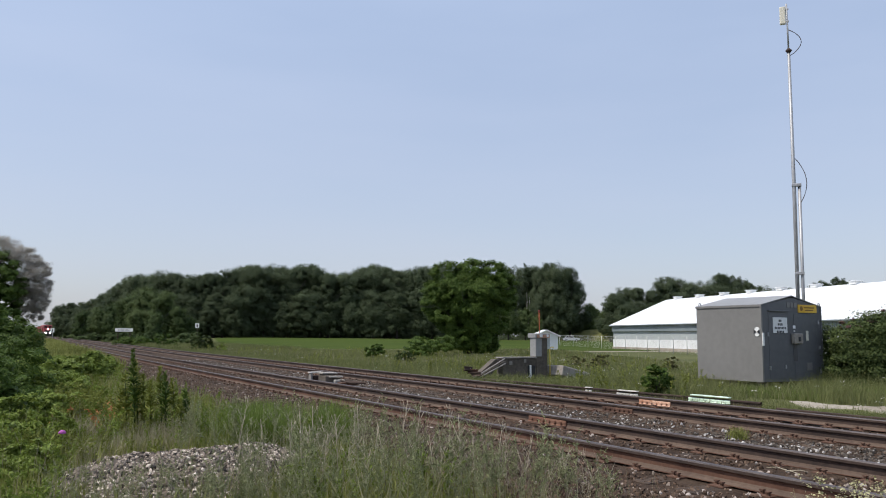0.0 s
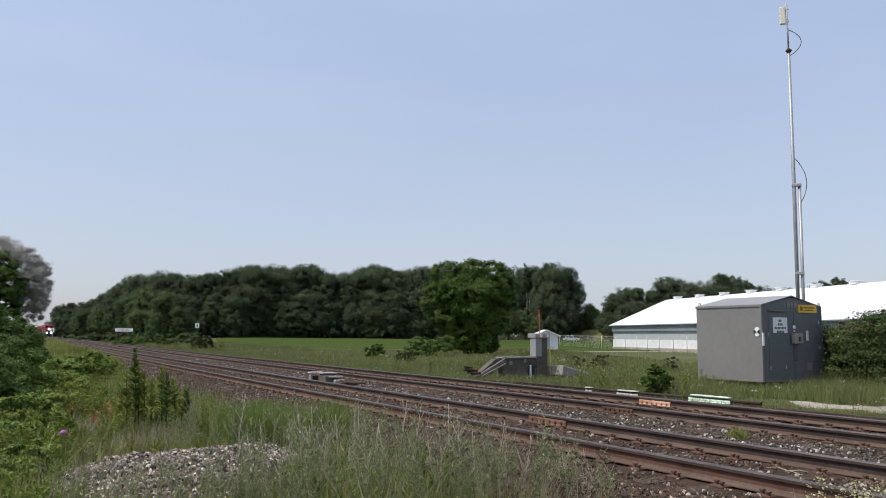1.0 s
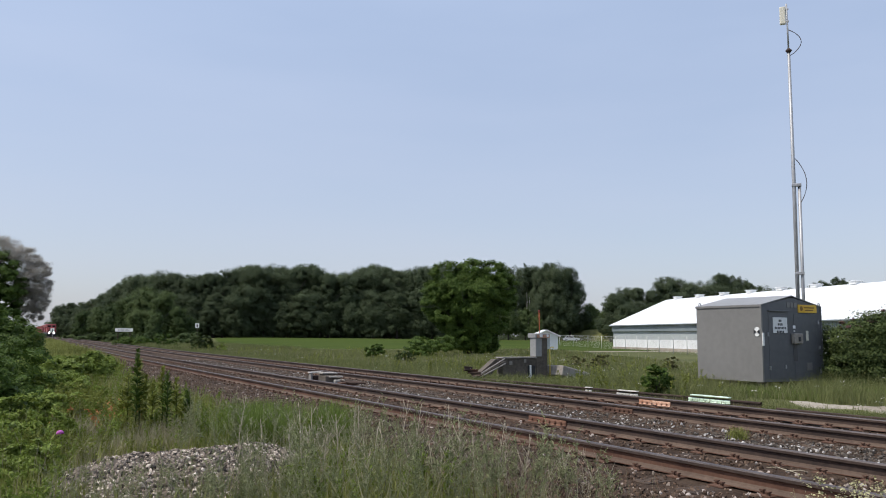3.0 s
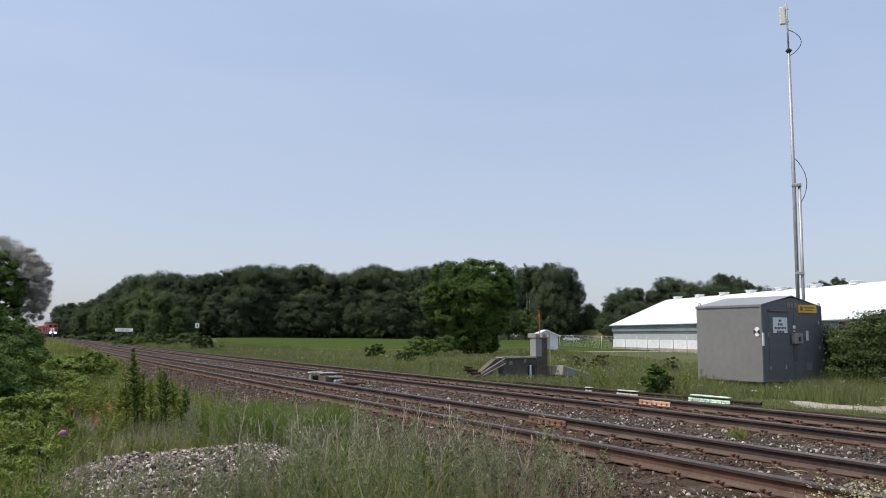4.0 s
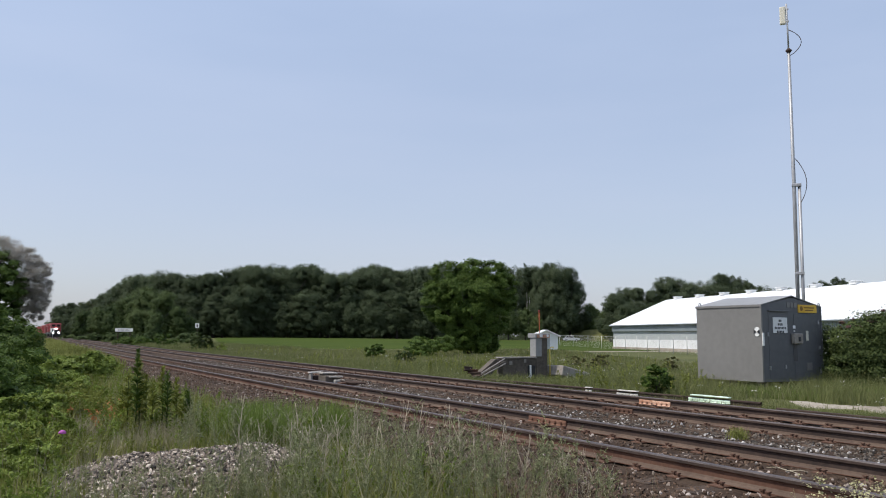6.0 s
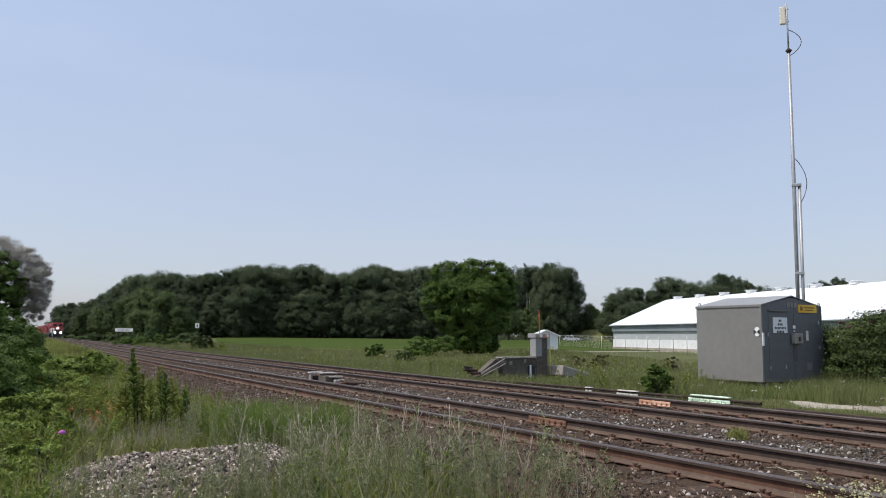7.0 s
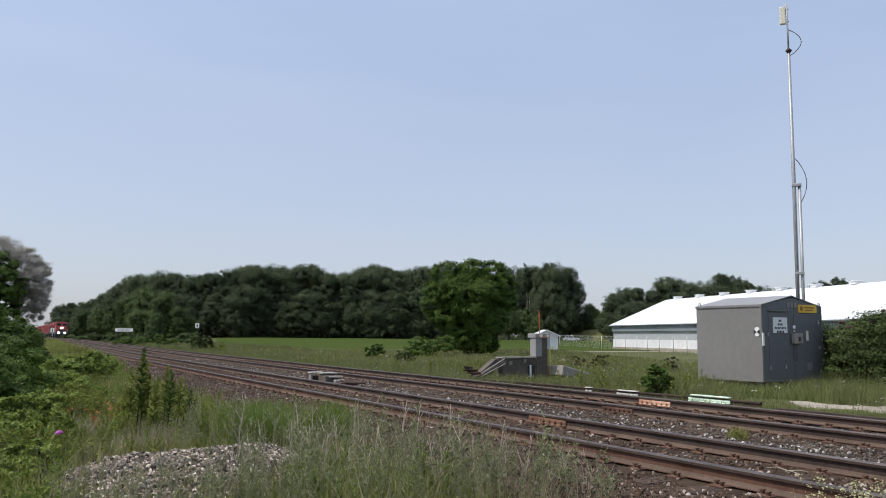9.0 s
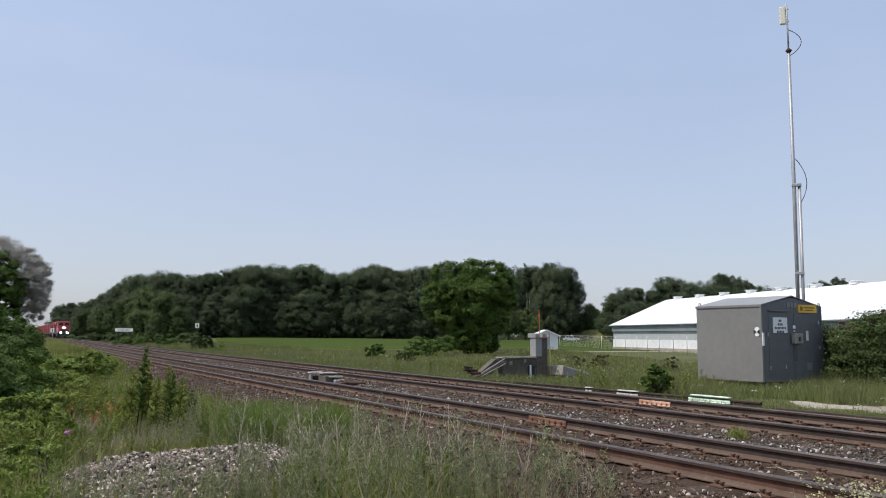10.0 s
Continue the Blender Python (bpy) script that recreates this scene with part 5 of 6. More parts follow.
    for i in range(3):
        part("stub", extrude_profile(bmesh.new(), [(x, z + 0.1 * i) for x, z in RAIL_PROFILE], -0.24 + i * 0.05, 0.2), M_PLATE if i == 1 else M_OLDRAIL, j, "", pose(0.1 * (i % 2), 0.12 * i, 0, 6 * (i - 1), 9 * i, 33 * i - 15))


def build_scanners():
    g = -0.22
    x = 8.5 + float(bend(22.6))
    t = thing("track_scanner", pose(x, 22.8, g), "small open metal track scanner with pale end plates", "scanner", "scanners between the tracks")
    for s in (-0.17, 0.17):
        part("side_plate", boxbm(s - 0.03, s + 0.03, -0.1, 0.1, 0.02, 0.31, 0.015), M_JOINTWHITE if s > 0 else M_CONC, t)
    part("cross_plate", boxbm(-0.23, 0.19, -0.12, 0.1, 0.30, 0.335, 0.012), M_JOINTWHITE, t, "pale top plate")
    part("lens_box", boxbm(-0.1, 0.1, -0.12, 0.12, 0.0, 0.22, 0.02), M_OLDRAIL, t)
    t = thing("track_scanner", pose(x + 0.12, 22.1, g), "stacked grey metal scanner housing between the tracks", "scanner", "scanners between the tracks")
    part("housing", boxbm(-0.2, 0.24, -0.3, 0.3, 0.02, 0.26, 0.03), M_CONCDARK, t)
    part("lid", boxbm(-0.22, 0.26, -0.1, 0.34, 0.29, 0.34, 0.015), M_LOCKBOX, t, "pale lid")
    part("lid", boxbm(-0.1, 0.32, -0.38, 0.06, 0.20, 0.25, 0.015), M_LOCKBOX, t, "pale lid")
    part("riser", boxbm(-0.16, 0.2, -0.06, 0.28, 0.255, 0.292, 0.01), M_OLDRAIL, t)
    part("cover", boxbm(0.02, 0.34, -0.48, -0.31, 0.02, 0.15, 0.03), M_LOCKBOX, t)
    t = thing("junction_box", pose(x + 0.4, 21.3, g), "dark rusted junction box between the tracks", "junction box")
    part("housing", boxbm(-0.26, 0.26, -0.16, 0.16, -0.02, 0.1, 0.03), M_PLATE, t)
    for k in (-0.14, 0.02, 0.16):
        part("rod", tube(bmesh.new(), [(k, 0.2, 0.13), (k + 0.1, -0.7, 0.09)], 0.025, 6), M_OLDRAIL, t)


def build_spare_rails():
    for x, y0, n, turn, label in ((15.4, 12.4, 11.2, 2.35, "old dark rail lying in the grass beyond the tracks"), (14.75, -2.0, 13.3, 1.0, "old dark rail lying beside the far track")):
        t = thing("spare_rail", pose(x, y0, -0.25, 0, 0, turn), label, "rail", "spare rails beside the line")
        part("length", swept("length", RAIL_PROFILE, 0, np.linspace(0, n, 3), [M_OLDRAIL]), None, t, "", None)
        if y0 > 0:
            for y, ln, m, lab in ((1.45, 1.25, M_JOINTGREEN, "mint green painted joint bar"), (4.2, 0.8, M_JOINTWHITE, "white painted joint bar"), (5.75, 0.25, M_JOINTWHITE, "short white joint bar")):
                bar = part("joint_bar", joint_bar_mesh(ln, m, -1), None, t, lab, pose(-0.02, y, 0.03 if m is M_JOINTGREEN else -0.01))
                part("top_strap", boxbm(-0.075, 0.03, -ln * 0.5, ln * 0.42, 0.002, 0.03, 0.005), m, bar)


# ---- farm ----
def build_barn():
    ox, oy = along(1085, 122)
    g = -0.62
    t = thing("barn", pose(ox, oy, g, 0, 0, -15.97), "long low livestock barn with white metal roof", "barn")
    Lb, W, E, R = 78.0, 18.6, 3.62, 4.05
    part("upper_wall", boxbm(-0.25, 0.25, -Lb, 0, 2.7, E - 0.02, 0.02), M_BARNBLUE, t, "blue-grey upper sheeting")
    part("curtain", boxbm(0.0, 0.2, -Lb, 0, 1.55, 2.697), M_BARNGREY, t, "pale grey wall curtain")
    part("lower_wall", boxbm(-0.06, 0.2, -Lb, 0, 0.42, 1.547), M_BARNWHITE, t, "white lower panels")
    part("footing", boxbm(-0.3, 0.3, -Lb, 0, -0.3, 0.417, 0.02), M_ROAD, t)
    part("end_wall", extrude_profile(bmesh.new(), [(0.25, -0.3), (W, -0.3), (W, E), (W / 2, E + R - 0.1), (0.25, E)], -0.25, -0.02), M_BARNBLUE, t)
    part("end_wall", extrude_profile(bmesh.new(), [(0.25, -0.3), (W, -0.3), (W, E), (W / 2, E + R - 0.1), (0.25, E)], -Lb, -Lb + 0.2), M_BARNBLUE, t)
    part("back_wall", boxbm(W - 0.2, W, -Lb + 0.2, -0.25, -0.3, E), M_BARNBLUE, t)
    for s in (0, 1):
        x0, x1 = (-0.5, W / 2) if s == 0 else (W + 0.5, W / 2)
        e = E - 0.5 * R / (W / 2) + 0.16
        roof = part("roof_slope", extrude_profile(bmesh.new(), [(x0, e), (x1, E + R), (x1, E + R + 0.1), (x0, e + 0.1)], -Lb - 0.4, 0.4), M_ROOFWHITE, t, "white ribbed metal roof")
        if s == 0:
            bm = bmesh.new()
            y = -Lb
            k = (E + R - e) / (x1 - x0)
            while y < 0.3:
                v = [bm.verts.new((xx, yy, e + 0.1 + (xx - x0) * k + dz)) for xx in (x0, x1) for yy, dz in ((y, 0), (y + 0.02, 0.03), (y + 0.06, 0.03), (y + 0.08, 0))]
                for i in range(3):
                    bm.faces.new((v[i], v[i + 1], v[i + 5], v[i + 4]))
                y += 0.9
            part("roof_ribs", bm, M_ROOFWHITE, roof)
            part("eave_gutter", boxbm(x0 - 0.06, x0 + 0.02, -Lb - 0.4, 0.4, e - 0.04, e + 0.09, 0.02), M_BARNBLUE, t)
    for i in range(12):
        y = -3.1 - 6.15 * i
        v = part("ridge_vent", boxbm(W / 2 - 0.45, W / 2 + 0.45, y - 0.5, y + 0.5, E + R + 0.02, E + R + 0.38, 0.05), M_WHITE, t, "white ridge ventilator")
        part("cap", boxbm(W / 2 - 0.56, W / 2 + 0.56, y - 0.62, y + 0.62, E + R + 0.38, E + R + 0.45, 0.03), M_ROOFWHITE, v)


def build_berm():
    """A low bank of dry grass before the trees."""
    us, vs = np.linspace(0, 1, 40), np.linspace(-1, 1, 13)
    V = []
    for u in us:
        x, y = along(985 + 190 * u, 228 - 6 * u)
        w = radians(CAM_YAW + 12)
        for v in vs:
            h = (2.9 + 1.3 * u) * (1 - v * v) ** 1.5 * min(1, u * 4) * (1 + 0.05 * math.sin(u * 17))
            px, py = x + math.sin(w) * v * 7, y + math.cos(w) * v * 7
            V.append((px, py, float(ground_z(px, py)) - 0.05 + h))
    i = (np.arange(39)[:, None] * 13 + np.arange(12)[None]).ravel()
    tagged(new("grass_bank", npmesh("grass_bank", V, np.stack([i, i + 13, i + 14, i + 1], 1), M_BANK, smooth=True)), "low bank of dry straw-coloured grass", "bank", kind="structure")


def build_shed_and_tank():
    x, y = along(964, 108)
    t = thing("garden_shed", pose(x, y, float(ground_z(x, y)) - 0.2, 0, 0, -26) @ Matrix.Scale(0.95, 4), "small white shed with white gable roof", "shed")
    part("wall", extrude_profile(bmesh.new(), [(-1.6, 0), (1.6, 0), (1.6, 2.25), (0, 2.95), (-1.6, 2.25)], -1.5, 1.5), M_BARNWHITE, t)
    for s in (-1, 1):
        part("roof_slope", extrude_profile(bmesh.new(), [(s * 1.98, 2.14), (0, 3.0), (0, 3.1), (s * 1.98, 2.24)], -1.8, 1.75), M_ROOFWHITE, t)
    part("door", boxbm(-0.45, 0.45, -1.53, -1.502, 0.1, 2.05, 0.01), M_BARNGREY, t)
    x, y = along(1011, 205)
    t = thing("parked_car", pose(x, y, float(ground_z(x, y)), 0, 0, -38), "silver car parked far off by the farm lane", "car")
    prof = [(-2.1, 0.35), (2.1, 0.35), (2.15, 0.75), (1.9, 0.92), (0.95, 0.98), (-1.9, 1.02), (-2.12, 0.85)]
    body = part("body", extrude_profile(bmesh.new(), prof, -0.85, 0.85), M_SILVER, t)
    cab = part("cabin", extrude_profile(bmesh.new(), [(-1.7, 1.0), (0.95, 0.97), (0.25, 1.48), (-1.2, 1.5)], -0.74, 0.74), M_SILVER, body)
    part("side_window", extrude_profile(bmesh.new(), [(-1.45, 1.06), (0.7, 1.04), (0.18, 1.4), (-1.1, 1.42)], -0.76, 0.76), M_GLASS, cab)
    for wx in (-1.3, 1.3):
        for wy in (-0.78, 0.78):
            w = part("wheel", tube(bmesh.new(), [(wx, wy - 0.1, 0.32), (wx, wy + 0.1, 0.32)], 0.32, 14), M_BLACK, t)
            part("rim", tube(bmesh.new(), [(wx, wy - 0.105, 0.32), (wx, wy + 0.105, 0.32)], 0.19, 12), M_GALV, w)


def build_fence():
    t = thing("chain_link_fence", pose(0, 0, 0), "galvanised chain-link fence before the farm", "fence")
    cols = [(968, 158), (990, 147), (1014, 138), (1040, 129), (1064, 121), (1089, 114), (1106, 109), (1126, 104), (1144, 100), (1165, 96), (1190, 91), (1214, 87), (1244, 82), (1280, 77), (1330, 71)]
    pts = []
    for px, dep in cols:
        x, y = along(px, dep)
        pts.append(Vector((x, y, float(ground_z(x, y)))))
    post = tube(bmesh.new(), [(0, 0, -0.2), (0, 0, 1.95)], 0.045, 8)
    me = bpy.data.meshes.new("post")
    post.to_mesh(me), post.free(), me.materials.append(M_FENCE)
    for p in pts:
        part("post", me, None, t, "", Matrix.Translation(p))
    for a, b in zip(pts, pts[1:]):
        part("top_rail", tube(bmesh.new(), [a + Vector((0, 0, 1.9)), b + Vector((0, 0, 1.9))], 0.022, 6), M_FENCE, t)
        V, Q = [], []
        d = b - a
        n = max(4, int(d.length / 0.16))
        for s in (-1, 1):
            for j in range(-12, n + 12):
                u0, u1 = j / n, (j + s * 11) / n
                z0, z1 = 0.05, 1.85
                lo, hi = min(u0, u1), max(u0, u1)
                if lo < 0 or hi > 1:
                    continue
                p, q = a + d * u0, a + d * u1
                k = len(V)
                V += [(p.x, p.y, p.z + z0), (p.x, p.y, p.z + z0 + 0.012), (q.x, q.y, q.z + z1 + 0.012), (q.x, q.y, q.z + z1)]
                Q.append((k, k + 1, k + 2, k + 3))
        part("wire_mesh", npmesh("wire_mesh", V, Q, M_FENCE), None, t)


# ---- signs along the line ----
def build_signs():
    x, y = along(352.5, 85)
    g = float(ground_z(x, y))
    t = thing("mile_board", pose(x, y, g, 0, 0, -34), "small white number board on a thin post", "sign")
    part("post", tube(bmesh.new(), [(0, 0, -0.2), (0, 0, 2.6)], 0.028, 8), M_TIE, t)
    b = part("board", boxbm(-0.21, 0.21, -0.06, -0.042, 2.34, 2.82, 0.01), M_WHITE, t, "white board")
    part("marking", boxbm(-0.07, 0.07, -0.064, -0.06, 2.42, 2.72), M_MARK, b)
    x, y = along(224, 108)
    g = float(ground_z(x, y))
    t = thing("station_sign", pose(x, y, g, 0, 0, -34), "long white name board on two posts", "sign")
    for s in (-0.85, 0.85):
        part("post", boxbm(s - 0.05, s + 0.05, -0.04, 0.04, -0.2, 1.9 - g, 0.008), M_TIE, t)
    b = part("board", boxbm(-1.25, 1.25, -0.07, -0.042, 1.52 - g, 1.96 - g, 0.01), M_WHITE, t, "long white board")
    bm = bmesh.new()
    for j in range(9):
        u = -0.8 + j * 0.18
        box(bm, u, u + 0.12, -0.074, -0.07, 1.64 - g, 1.82 - g)
    part("lettering", bm, mat("faded_grey_print", (0.28, 0.28, 0.29), (0.36, 0.36, 0.37), 8, 0.7, bump=0), b)
    x, y = along(98, 120)
    g = float(ground_z(x, y))
    t = thing("line_sign", pose(x, y, g, 0, 0, -30), "square white line sign on a post beside the track", "sign")
    part("post", tube(bmesh.new(), [(0, 0, -0.2), (0, 0, 1.95 - g)], 0.04, 8), M_GALV, t)
    b = part("board", boxbm(-0.3, 0.3, -0.06, -0.042, 1.35 - g, 1.98 - g, 0.01), M_WHITE, t, "white board")
    part("marking", boxbm(-0.08, 0.08, -0.064, -0.06, 1.48 - g, 1.82 - g), M_MARK, b)


# ---- train ----
def wheel_mesh():
    bm = tube(bmesh.new(), [(-0.72, 0, 0), (-0.60, 0, 0), (-0.58, 0, 0)], [0.51, 0.51, 0.56], 20)
    tube(bm, [(0.58, 0, 0), (0.60, 0, 0), (0.72, 0, 0)], [0.56, 0.51, 0.51], 20)
    tube(bm, [(-0.6, 0, 0), (0.6, 0, 0)], 0.09, 8)
    me = bpy.data.meshes.new("wheelset")
    bm.to_mesh(me), bm.free(), me.materials.append(M_OLDRAIL)
    return me


def running_gear(t, centres, axles, wheel):
    out = []
    for c in centres:
        truck = part("truck", boxbm(-1.05, 1.05, c - axles * 0.85, c + axles * 0.85, 0.45, 0.95, 0.06), M_BLACK, t)
        for a in range(axles):
            out.append(part("wheelset", wheel, None, truck, "", pose(0, c + (a - (axles - 1) / 2) * 1.75, 0.53)))
    return out


def build_locomotive(name, lights, label, wheel):
    t = thing(name, pose(0, 0, 0), label, "locomotive", "train")
    part("frame", boxbm(-1.5, 1.5, 0.6, 21.6, 1.05, 1.55, 0.03), M_BLACK, t, "black frame and walkway")
    part("pilot_plow", extrude_profile(bmesh.new(), [(-1.45, 0.2), (1.45, 0.2), (1.5, 1.4), (-1.5, 1.4)], 0.25, 0.6), M_BLACK, t)
    nose = part("nose", boxbm(-1.0, 1.0, 0.9, 2.6, 1.55, 3.25, 0.14), M_RED, t, "red short nose")
    part("front_panel", boxbm(-0.98, 0.98, 0.872, 0.91, 1.56, 2.35, 0.01), M_BLACK, nose, "black lower nose front")
    for s in (-1, 1):
        part("number_box", boxbm(s * 0.62 - 0.22, s * 0.62 + 0.22, 0.88, 0.91, 2.85, 3.05, 0.01), M_BLACK, nose)
    cab = part("cab", boxbm(-1.52, 1.52, 2.4, 5.0, 1.55, 4.5, 0.16), M_RED, t, "red crew cab")
    for s in (-1, 1):
        part("windscreen", boxbm(s * 0.72 - 0.5, s * 0.72 + 0.5, 2.37, 2.41, 3.4, 4.05, 0.01), M_GLASS, cab)
        part("side_window", boxbm(s * 1.53 - 0.015, s * 1.53 + 0.015, 2.9, 4.5, 3.2, 3.95, 0.005), M_GLASS, cab)
        part("handrail", tube(bmesh.new(), [(s * 1.45, 0.7, 1.55), (s * 1.45, 0.7, 2.6), (s * 1.45, 2.3, 2.6)], 0.03, 6), M_WHITE, t)
    part("hood", boxbm(-1.0, 1.0, 5.0, 20.6, 1.55, 4.35, 0.12), M_RED, t, "red long hood")
    part("white_band", boxbm(-1.02, 1.02, 7.0, 13.0, 1.9, 3.3, 0.02), M_WHITE, t)
    part("radiator", boxbm(-1.45, 1.45, 15.5, 20.0, 3.5, 4.6, 0.1), M_RED, t)
    part("fuel_tank", boxbm(-1.35, 1.35, 8.2, 13.4, 0.4, 1.05, 0.15), M_BLACK, t)
    part("coupler", boxbm(-0.2, 0.2, -0.1, 0.3, 0.75, 1.05, 0.05), M_OLDRAIL, t)
    if lights:
        for x, z, r, ob in ((-0.14, 2.78, 0.17, nose), (0.14, 2.78, 0.17, nose), (-0.78, 1.42, 0.24, t), (0.78, 1.42, 0.24, t)):
            yy = 0.86 if ob is nose else 0.22
            part("headlight", tube(bmesh.new(), [(x, yy + 0.08, z), (x, yy - 0.04, z)], r, 14), M_LAMP, ob, "glowing headlight")
    return t, running_gear(t, (4.2, 17.8), 3, wheel)


def build_freight_car(m, label, wheel, name="freight_car"):
    t = thing(name, pose(0, 0, 0), label, "freight car", "train")
    part("underframe", boxbm(-1.4, 1.4, 0.3, 17.7, 0.95, 1.2, 0.03), M_BLACK, t)
    body = part("body", boxbm(-1.5, 1.5, 0.5, 17.5, 1.2, 4.35, 0.06), m, t)
    bm = bmesh.new()
    for i in range(12):
        y = 1.2 + i * 1.42
        for s in (-1, 1):
            box(bm, s * 1.5 - 0.05, s * 1.5 + 0.05, y - 0.06, y + 0.06, 1.3, 4.2)
    part("side_ribs", bm, m, body)
    part("door", boxbm(-1.56, -1.5, 7.4, 10.6, 1.3, 4.1, 0.01), m, body)
    part("roof", boxbm(-1.52, 1.52, 0.4, 17.6, 4.33, 4.45, 0.04), m, t)
    return t, running_gear(t, (2.6, 15.4), 2, wheel)


TRAIN = []


def build_train():
    wheel = wheel_mesh()
    TRAIN.append((0.0, *build_locomotive("lead_locomotive", True, "red and black diesel locomotive with lit headlights", wheel)))
    TRAIN.append((22.6, *build_locomotive("trailing_locomotive", False, "red and black diesel locomotive coupled behind", wheel)))
    for i in range(9):
        m = (M_REDCAR, M_RED, M_REDCAR)[i % 3]
        TRAIN.append((45.4 + 18.6 * i, *build_freight_car(m, "brown-red boxcar in the moving train", wheel)))


# ---- plants that sway ----
SWAY, STALKS, THISTLE = [], [], []


def build_swaying_plants():
    nr = np.random.default_rng(44)
    rng = random.Random(44)
    # dark upright leafy stalks
    for px, dep, h, n in ((252, 12.6, 1.26, 700), (258, 12.9, 1.12, 520), (298, 12.8, 1.02, 520), (306, 12.6, 0.96, 480), (280, 12.3, 0.84, 460), (322, 13.0, 0.86, 420), (237, 12.9, 0.95, 420), (342, 13.0, 0.68, 400), (268, 13.0, 0.9, 420), (228, 13.2, 0.72, 360), (332, 12.5, 0.6, 360)):
        x, y = along(px, dep)
        t = thing("tall_stalk_plant", pose(x, y, float(ground_z(x, y)) - 0.03), "tall dark green leafy stalk plant swaying in wind", "plant", "tall stalk plants")
        part("stem", tube(bmesh.new(), [(0, 0, 0), (0.01, 0, h * 0.57), (0.0, 0.01, h * 1.1)], [0.012, 0.009, 0.004], 6), M_LEAFHEDGE, t)
        n = int(n * 0.36)
        h = h * 1.14
        u = 0.14 + 0.84 * nr.random(n) ** 0.65
        a = nr.uniform(0, 6.28, n)
        ln = (0.05 + 0.085 * np.sin(np.pi * np.clip(u, 0, 0.93))) * nr.uniform(0.7, 1.25, n)
        rise = nr.uniform(0.35, 1.1, n) + 0.9 * smooth(0.75, 1.0, u)
        out = np.stack([np.cos(a), np.sin(a), rise], 1)
        out /= np.linalg.norm(out, axis=1, keepdims=True)
        side = np.stack([-np.sin(a), np.cos(a), np.zeros(n)], 1) * (ln * 0.19)[:, None]
        root = np.stack([0.006 * np.cos(a), 0.006 * np.sin(a), h * u], 1)
        mid = root + out * (ln * 0.55)[:, None]
        tip = root + out * ln[:, None] - np.array([0, 0, 1.0]) * (ln * 0.16)[:, None]
        v = np.stack([root, mid + side, tip, mid - side], 1).reshape(-1, 3)
        q = np.arange(n)[:, None] * 4 + np.array([[0, 1, 2, 3]])
        part("leaves", npmesh("leaves", v, q, M_LEAFSTALK if n % 2 else M_LEAF), None, t)
        STALKS.append((t, rng.uniform(0.75, 1.2), rng.uniform(-0.15, 0.15)))
    x, y = along(128, 10.4)
    g = float(ground_z(x, y))
    top = 1.206 - (764 - 591) * 10.4 / 1396.7 - g
    t = thing("thistle", pose(x, y, g), "magenta thistle flower on a thin swaying stem", "flower")
    part("stem", tube(bmesh.new(), [(0, 0, -0.03), (0.01, 0, top * 0.5), (0, 0, top)], 0.005, 6), M_WEED, t)
    bm = bmesh.new()
    for j in range(46):
        a, e = j * 2.4, 0.15 + 1.35 * (j / 46)
        d = Vector((math.cos(a) * math.cos(e), math.sin(a) * math.cos(e), math.sin(e)))
        tube(bm, [(0, 0, top), Vector((0, 0, top)) + d * 0.048], [0.005, 0.011], 4)
    part("bloom", bm, M_THISTLE, t)
    THISTLE.append(t)
    for px, dep, h in ((428, 9.2, 1.0), (605, 8.4, 0.85), (735, 8.2, 0.95), (1165, 7.6, 0.62), (1195, 8.3, 0.75), (820, 8.3, 0.85), (560, 8.8, 0.9), (690, 8.0, 0.8), (520, 8.2, 0.8), (640, 9.0, 0.9), (660, 8.1, 0.75), (770, 7.8, 0.7), (845, 7.7, 0.75),
                       (575, 7.9, 0.7), (480, 8.4, 0.8), (925, 8.0, 0.7), (990, 8.2, 0.65), (880, 8.4, 0.8), (1130, 7.9, 0.6), (710, 8.8, 0.95), (800, 8.9, 0.9), (545, 8.5, 0.95)):
        x, y = along(px, dep)
        t = thing("dry_stalk", pose(x, y, float(ground_z(x, y)) - 0.03, 0, 0, rng.uniform(0, 360)), "thin pale dry weed stalk with bare side twigs", "plant", "dry stalks")
        bm = tube(bmesh.new(), [(0, 0, 0), (0.03, 0.01, h * 0.5), (0.1, 0.0, h)], [0.0055, 0.0042, 0.0025], 5)
        for j in range(7):
            u = 0.4 + 0.08 * j
            a = j * 2.4
            p = Vector((0.1 * u * u, 0, h * u))
            tube(bm, [p, p + Vector((math.cos(a) * 0.06, math.sin(a) * 0.06, 0.12)) * h], [0.003, 0.0018], 4)
        part("stalk", bm, M_STEM, t)
        SWAY.append((t, rng.uniform(0, 6.28), 1.5))


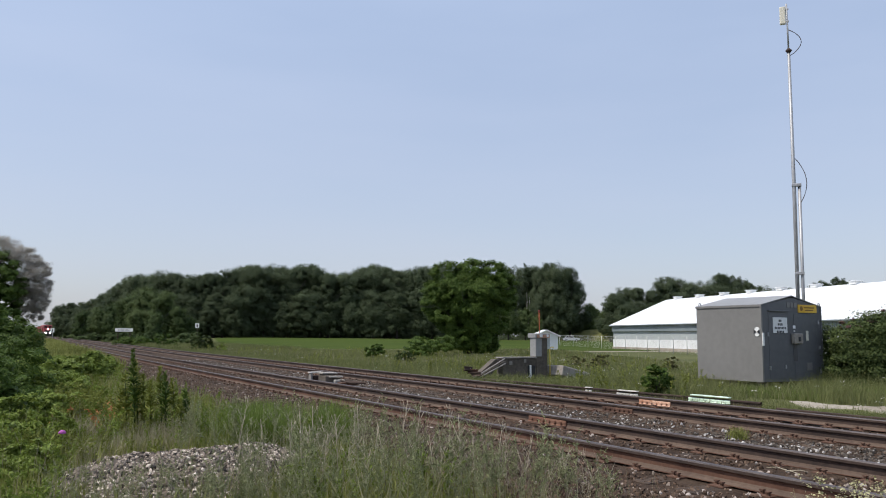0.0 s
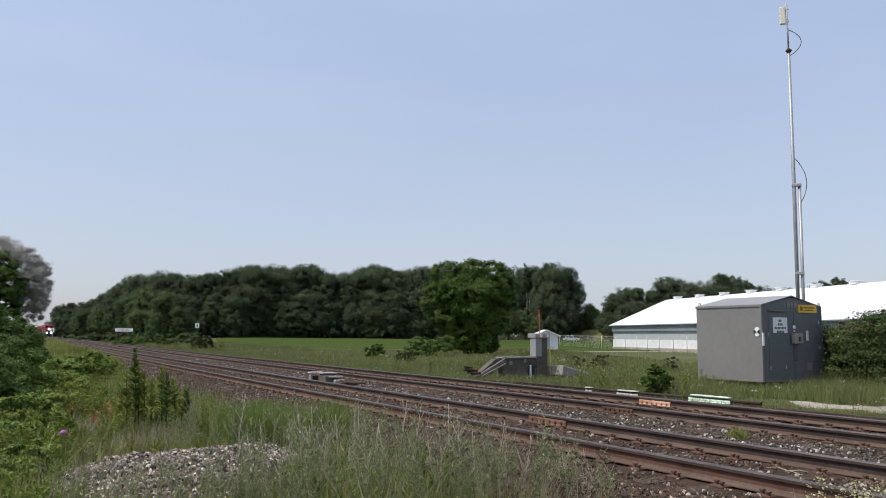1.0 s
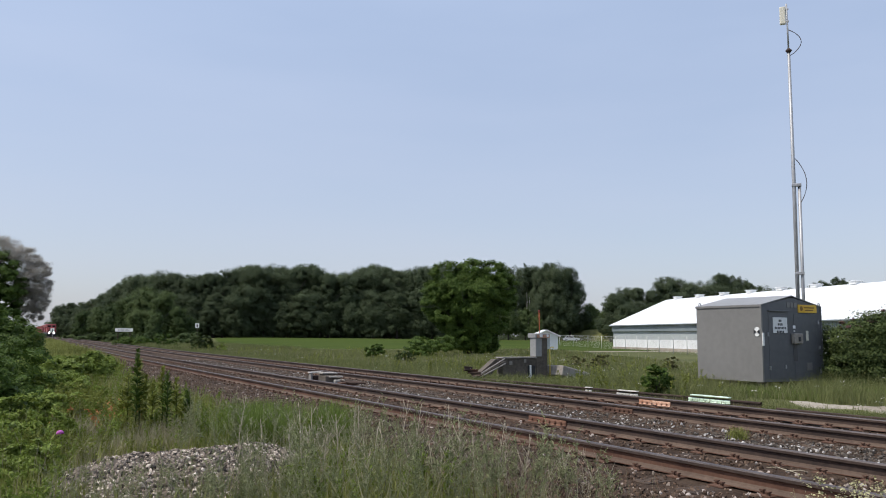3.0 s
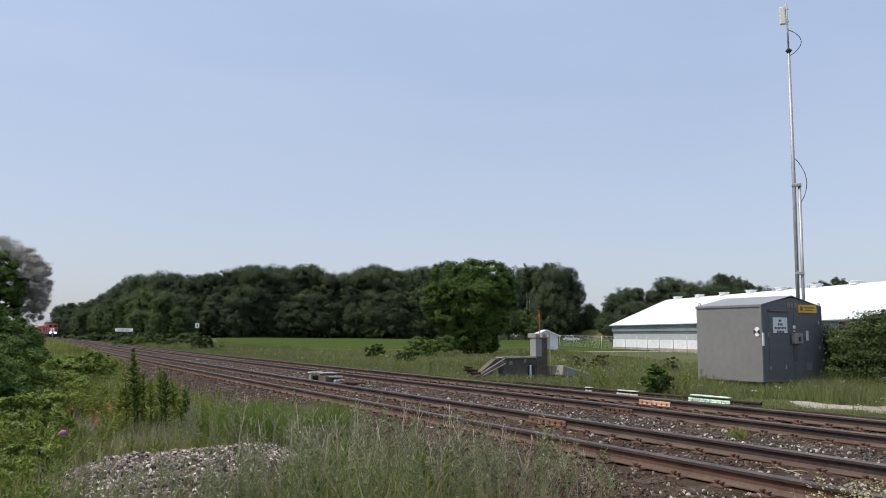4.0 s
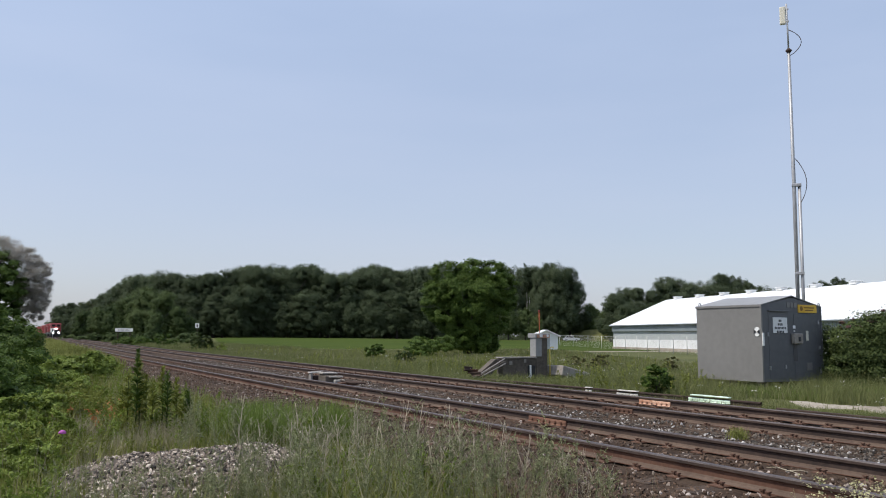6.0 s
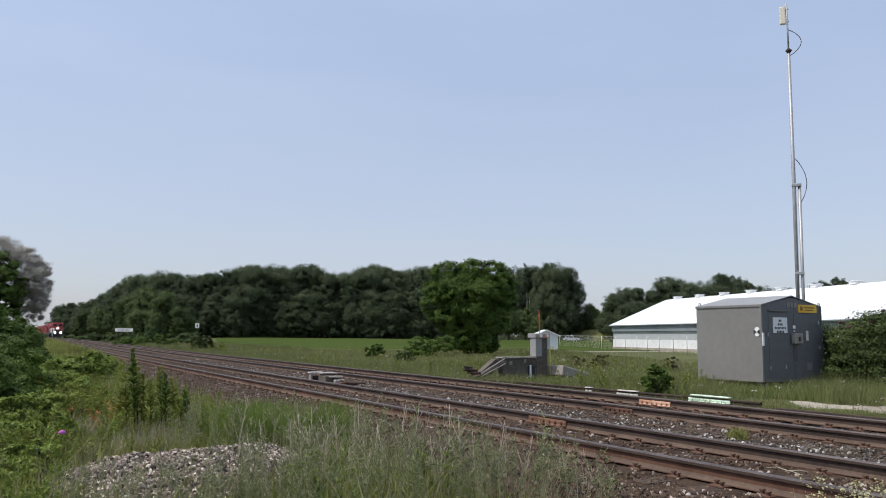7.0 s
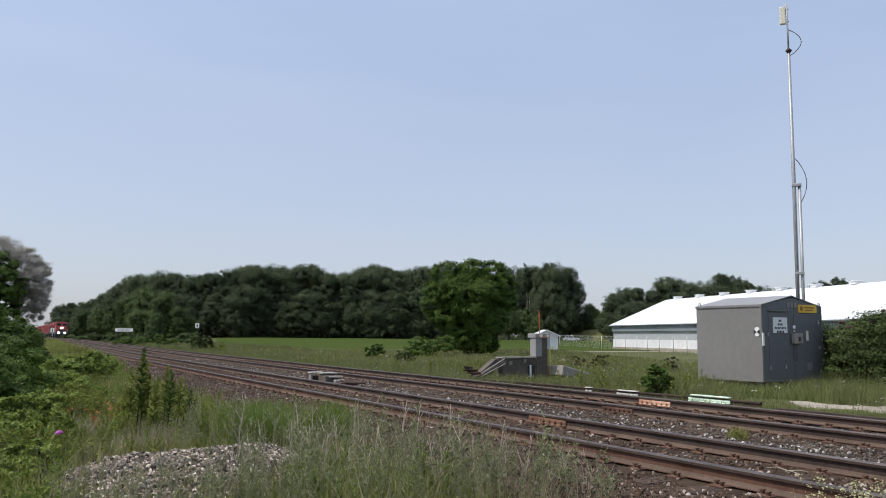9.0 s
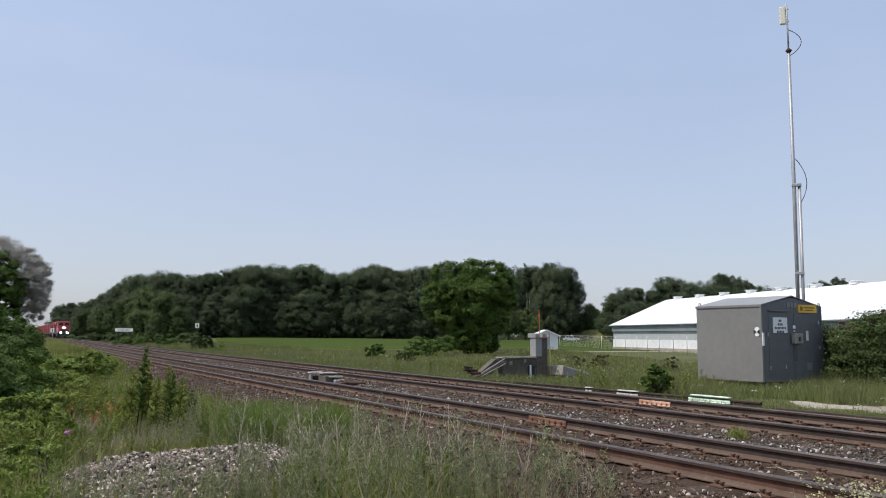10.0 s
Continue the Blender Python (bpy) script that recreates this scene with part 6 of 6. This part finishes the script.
def motions():
    # the train comes on at an even pace along the curve of the far track
    for back, t, wheels in TRAIN:
        rows = []
        for k in range(11):
            s = 348.0 - 11.0 * k + back
            x0, x1 = FAR_X + GAUGE / 2 + float(bend(s + 3)), FAR_X + GAUGE / 2 + float(bend(s + 17))
            m = (x1 - x0) / 14
            rows.append((float(k), pose(x0 - 3 * m, s, 0, 0, 0, -math.degrees(math.atan(m)))))
        walk(t, rows)
    for back, t, wheels in TRAIN[:2]:
        for w in wheels:
            at = w.matrix_basis.copy()
            walk(w, [(k / 15, at @ pose(0, 0, 0, k * math.degrees(11.0 / 15 / 0.51), 0, 0)) for k in range(151)])
    # the wind leans the leafy stalks to and fro together: seconds, degrees across the view
    gusts = ((0, -4.4), (1, -3.0), (2, 0.6), (2.7, 0), (3.3, -2.2), (3.9, -4.3), (4.5, -3.2), (5, 0), (5.7, 0), (6.4, -2.8), (7, -4.6), (7.5, -3.0), (8, 2.4), (8.5, 4.0), (9, 3.4), (9.5, 3.8), (10, 4.8))
    for t, share, late in STALKS:
        base = t.matrix_basis.copy()
        rows = [(0.0 if k == 0 else 10.0 if k == len(gusts) - 1 else g + late, base @ pose(0, 0, 0, d * share * 0.49, d * share * 0.87, 0)) for k, (g, d) in enumerate(gusts)]
        walk(t, [r for r in rows if 0 <= r[0] <= 10.0])
    for t in THISTLE:
        base = t.matrix_basis.copy()
        nods = ((0, -3), (1.3, 0), (2.5, -9), (3.8, -2), (5, 0), (6.2, -3), (7, -3), (8, 0), (9, -9), (10, 9))
        walk(t, [(float(g), base @ pose(0, 0, 0, d * 0.49, d * 0.87, 0)) for g, d in nods])
    for t, phase, amp in SWAY:
        base = t.matrix_basis.copy()
        rows = []
        for k in range(21):
            a = amp * (math.sin(k * 1.9 + phase) * 0.6 + math.sin(k * 0.83 + phase * 2) * 0.4)
            b = amp * 0.5 * math.sin(k * 1.4 + phase + 1)
            rows.append((k * 0.5, base @ pose(0, 0, 0, b, a, 0)))
        walk(t, rows)


build_ground()
build_bed()
build_barn()
build_shed_and_tank()
build_woods()
build_field_tree()
build_left_trees()
build_verge_shrubs()
build_berm()
build_equipment_house()
build_mast()
build_trackside_structure()
build_scanners()
build_spare_rails()
build_fence()
build_signs()
build_train()
build_swaying_plants()
build_weeds()
build_grass()
build_track(NEAR_X, [(1, 10.1, 0.95, M_JOINT, -1, "orange rusted joint bar")], 1, "near railway track with rusty rails on wooden sleepers", dark_web=(False, True))
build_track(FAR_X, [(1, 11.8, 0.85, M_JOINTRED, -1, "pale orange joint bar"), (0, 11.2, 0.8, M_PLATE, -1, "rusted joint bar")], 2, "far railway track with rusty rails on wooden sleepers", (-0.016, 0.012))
build_stones()
motions()
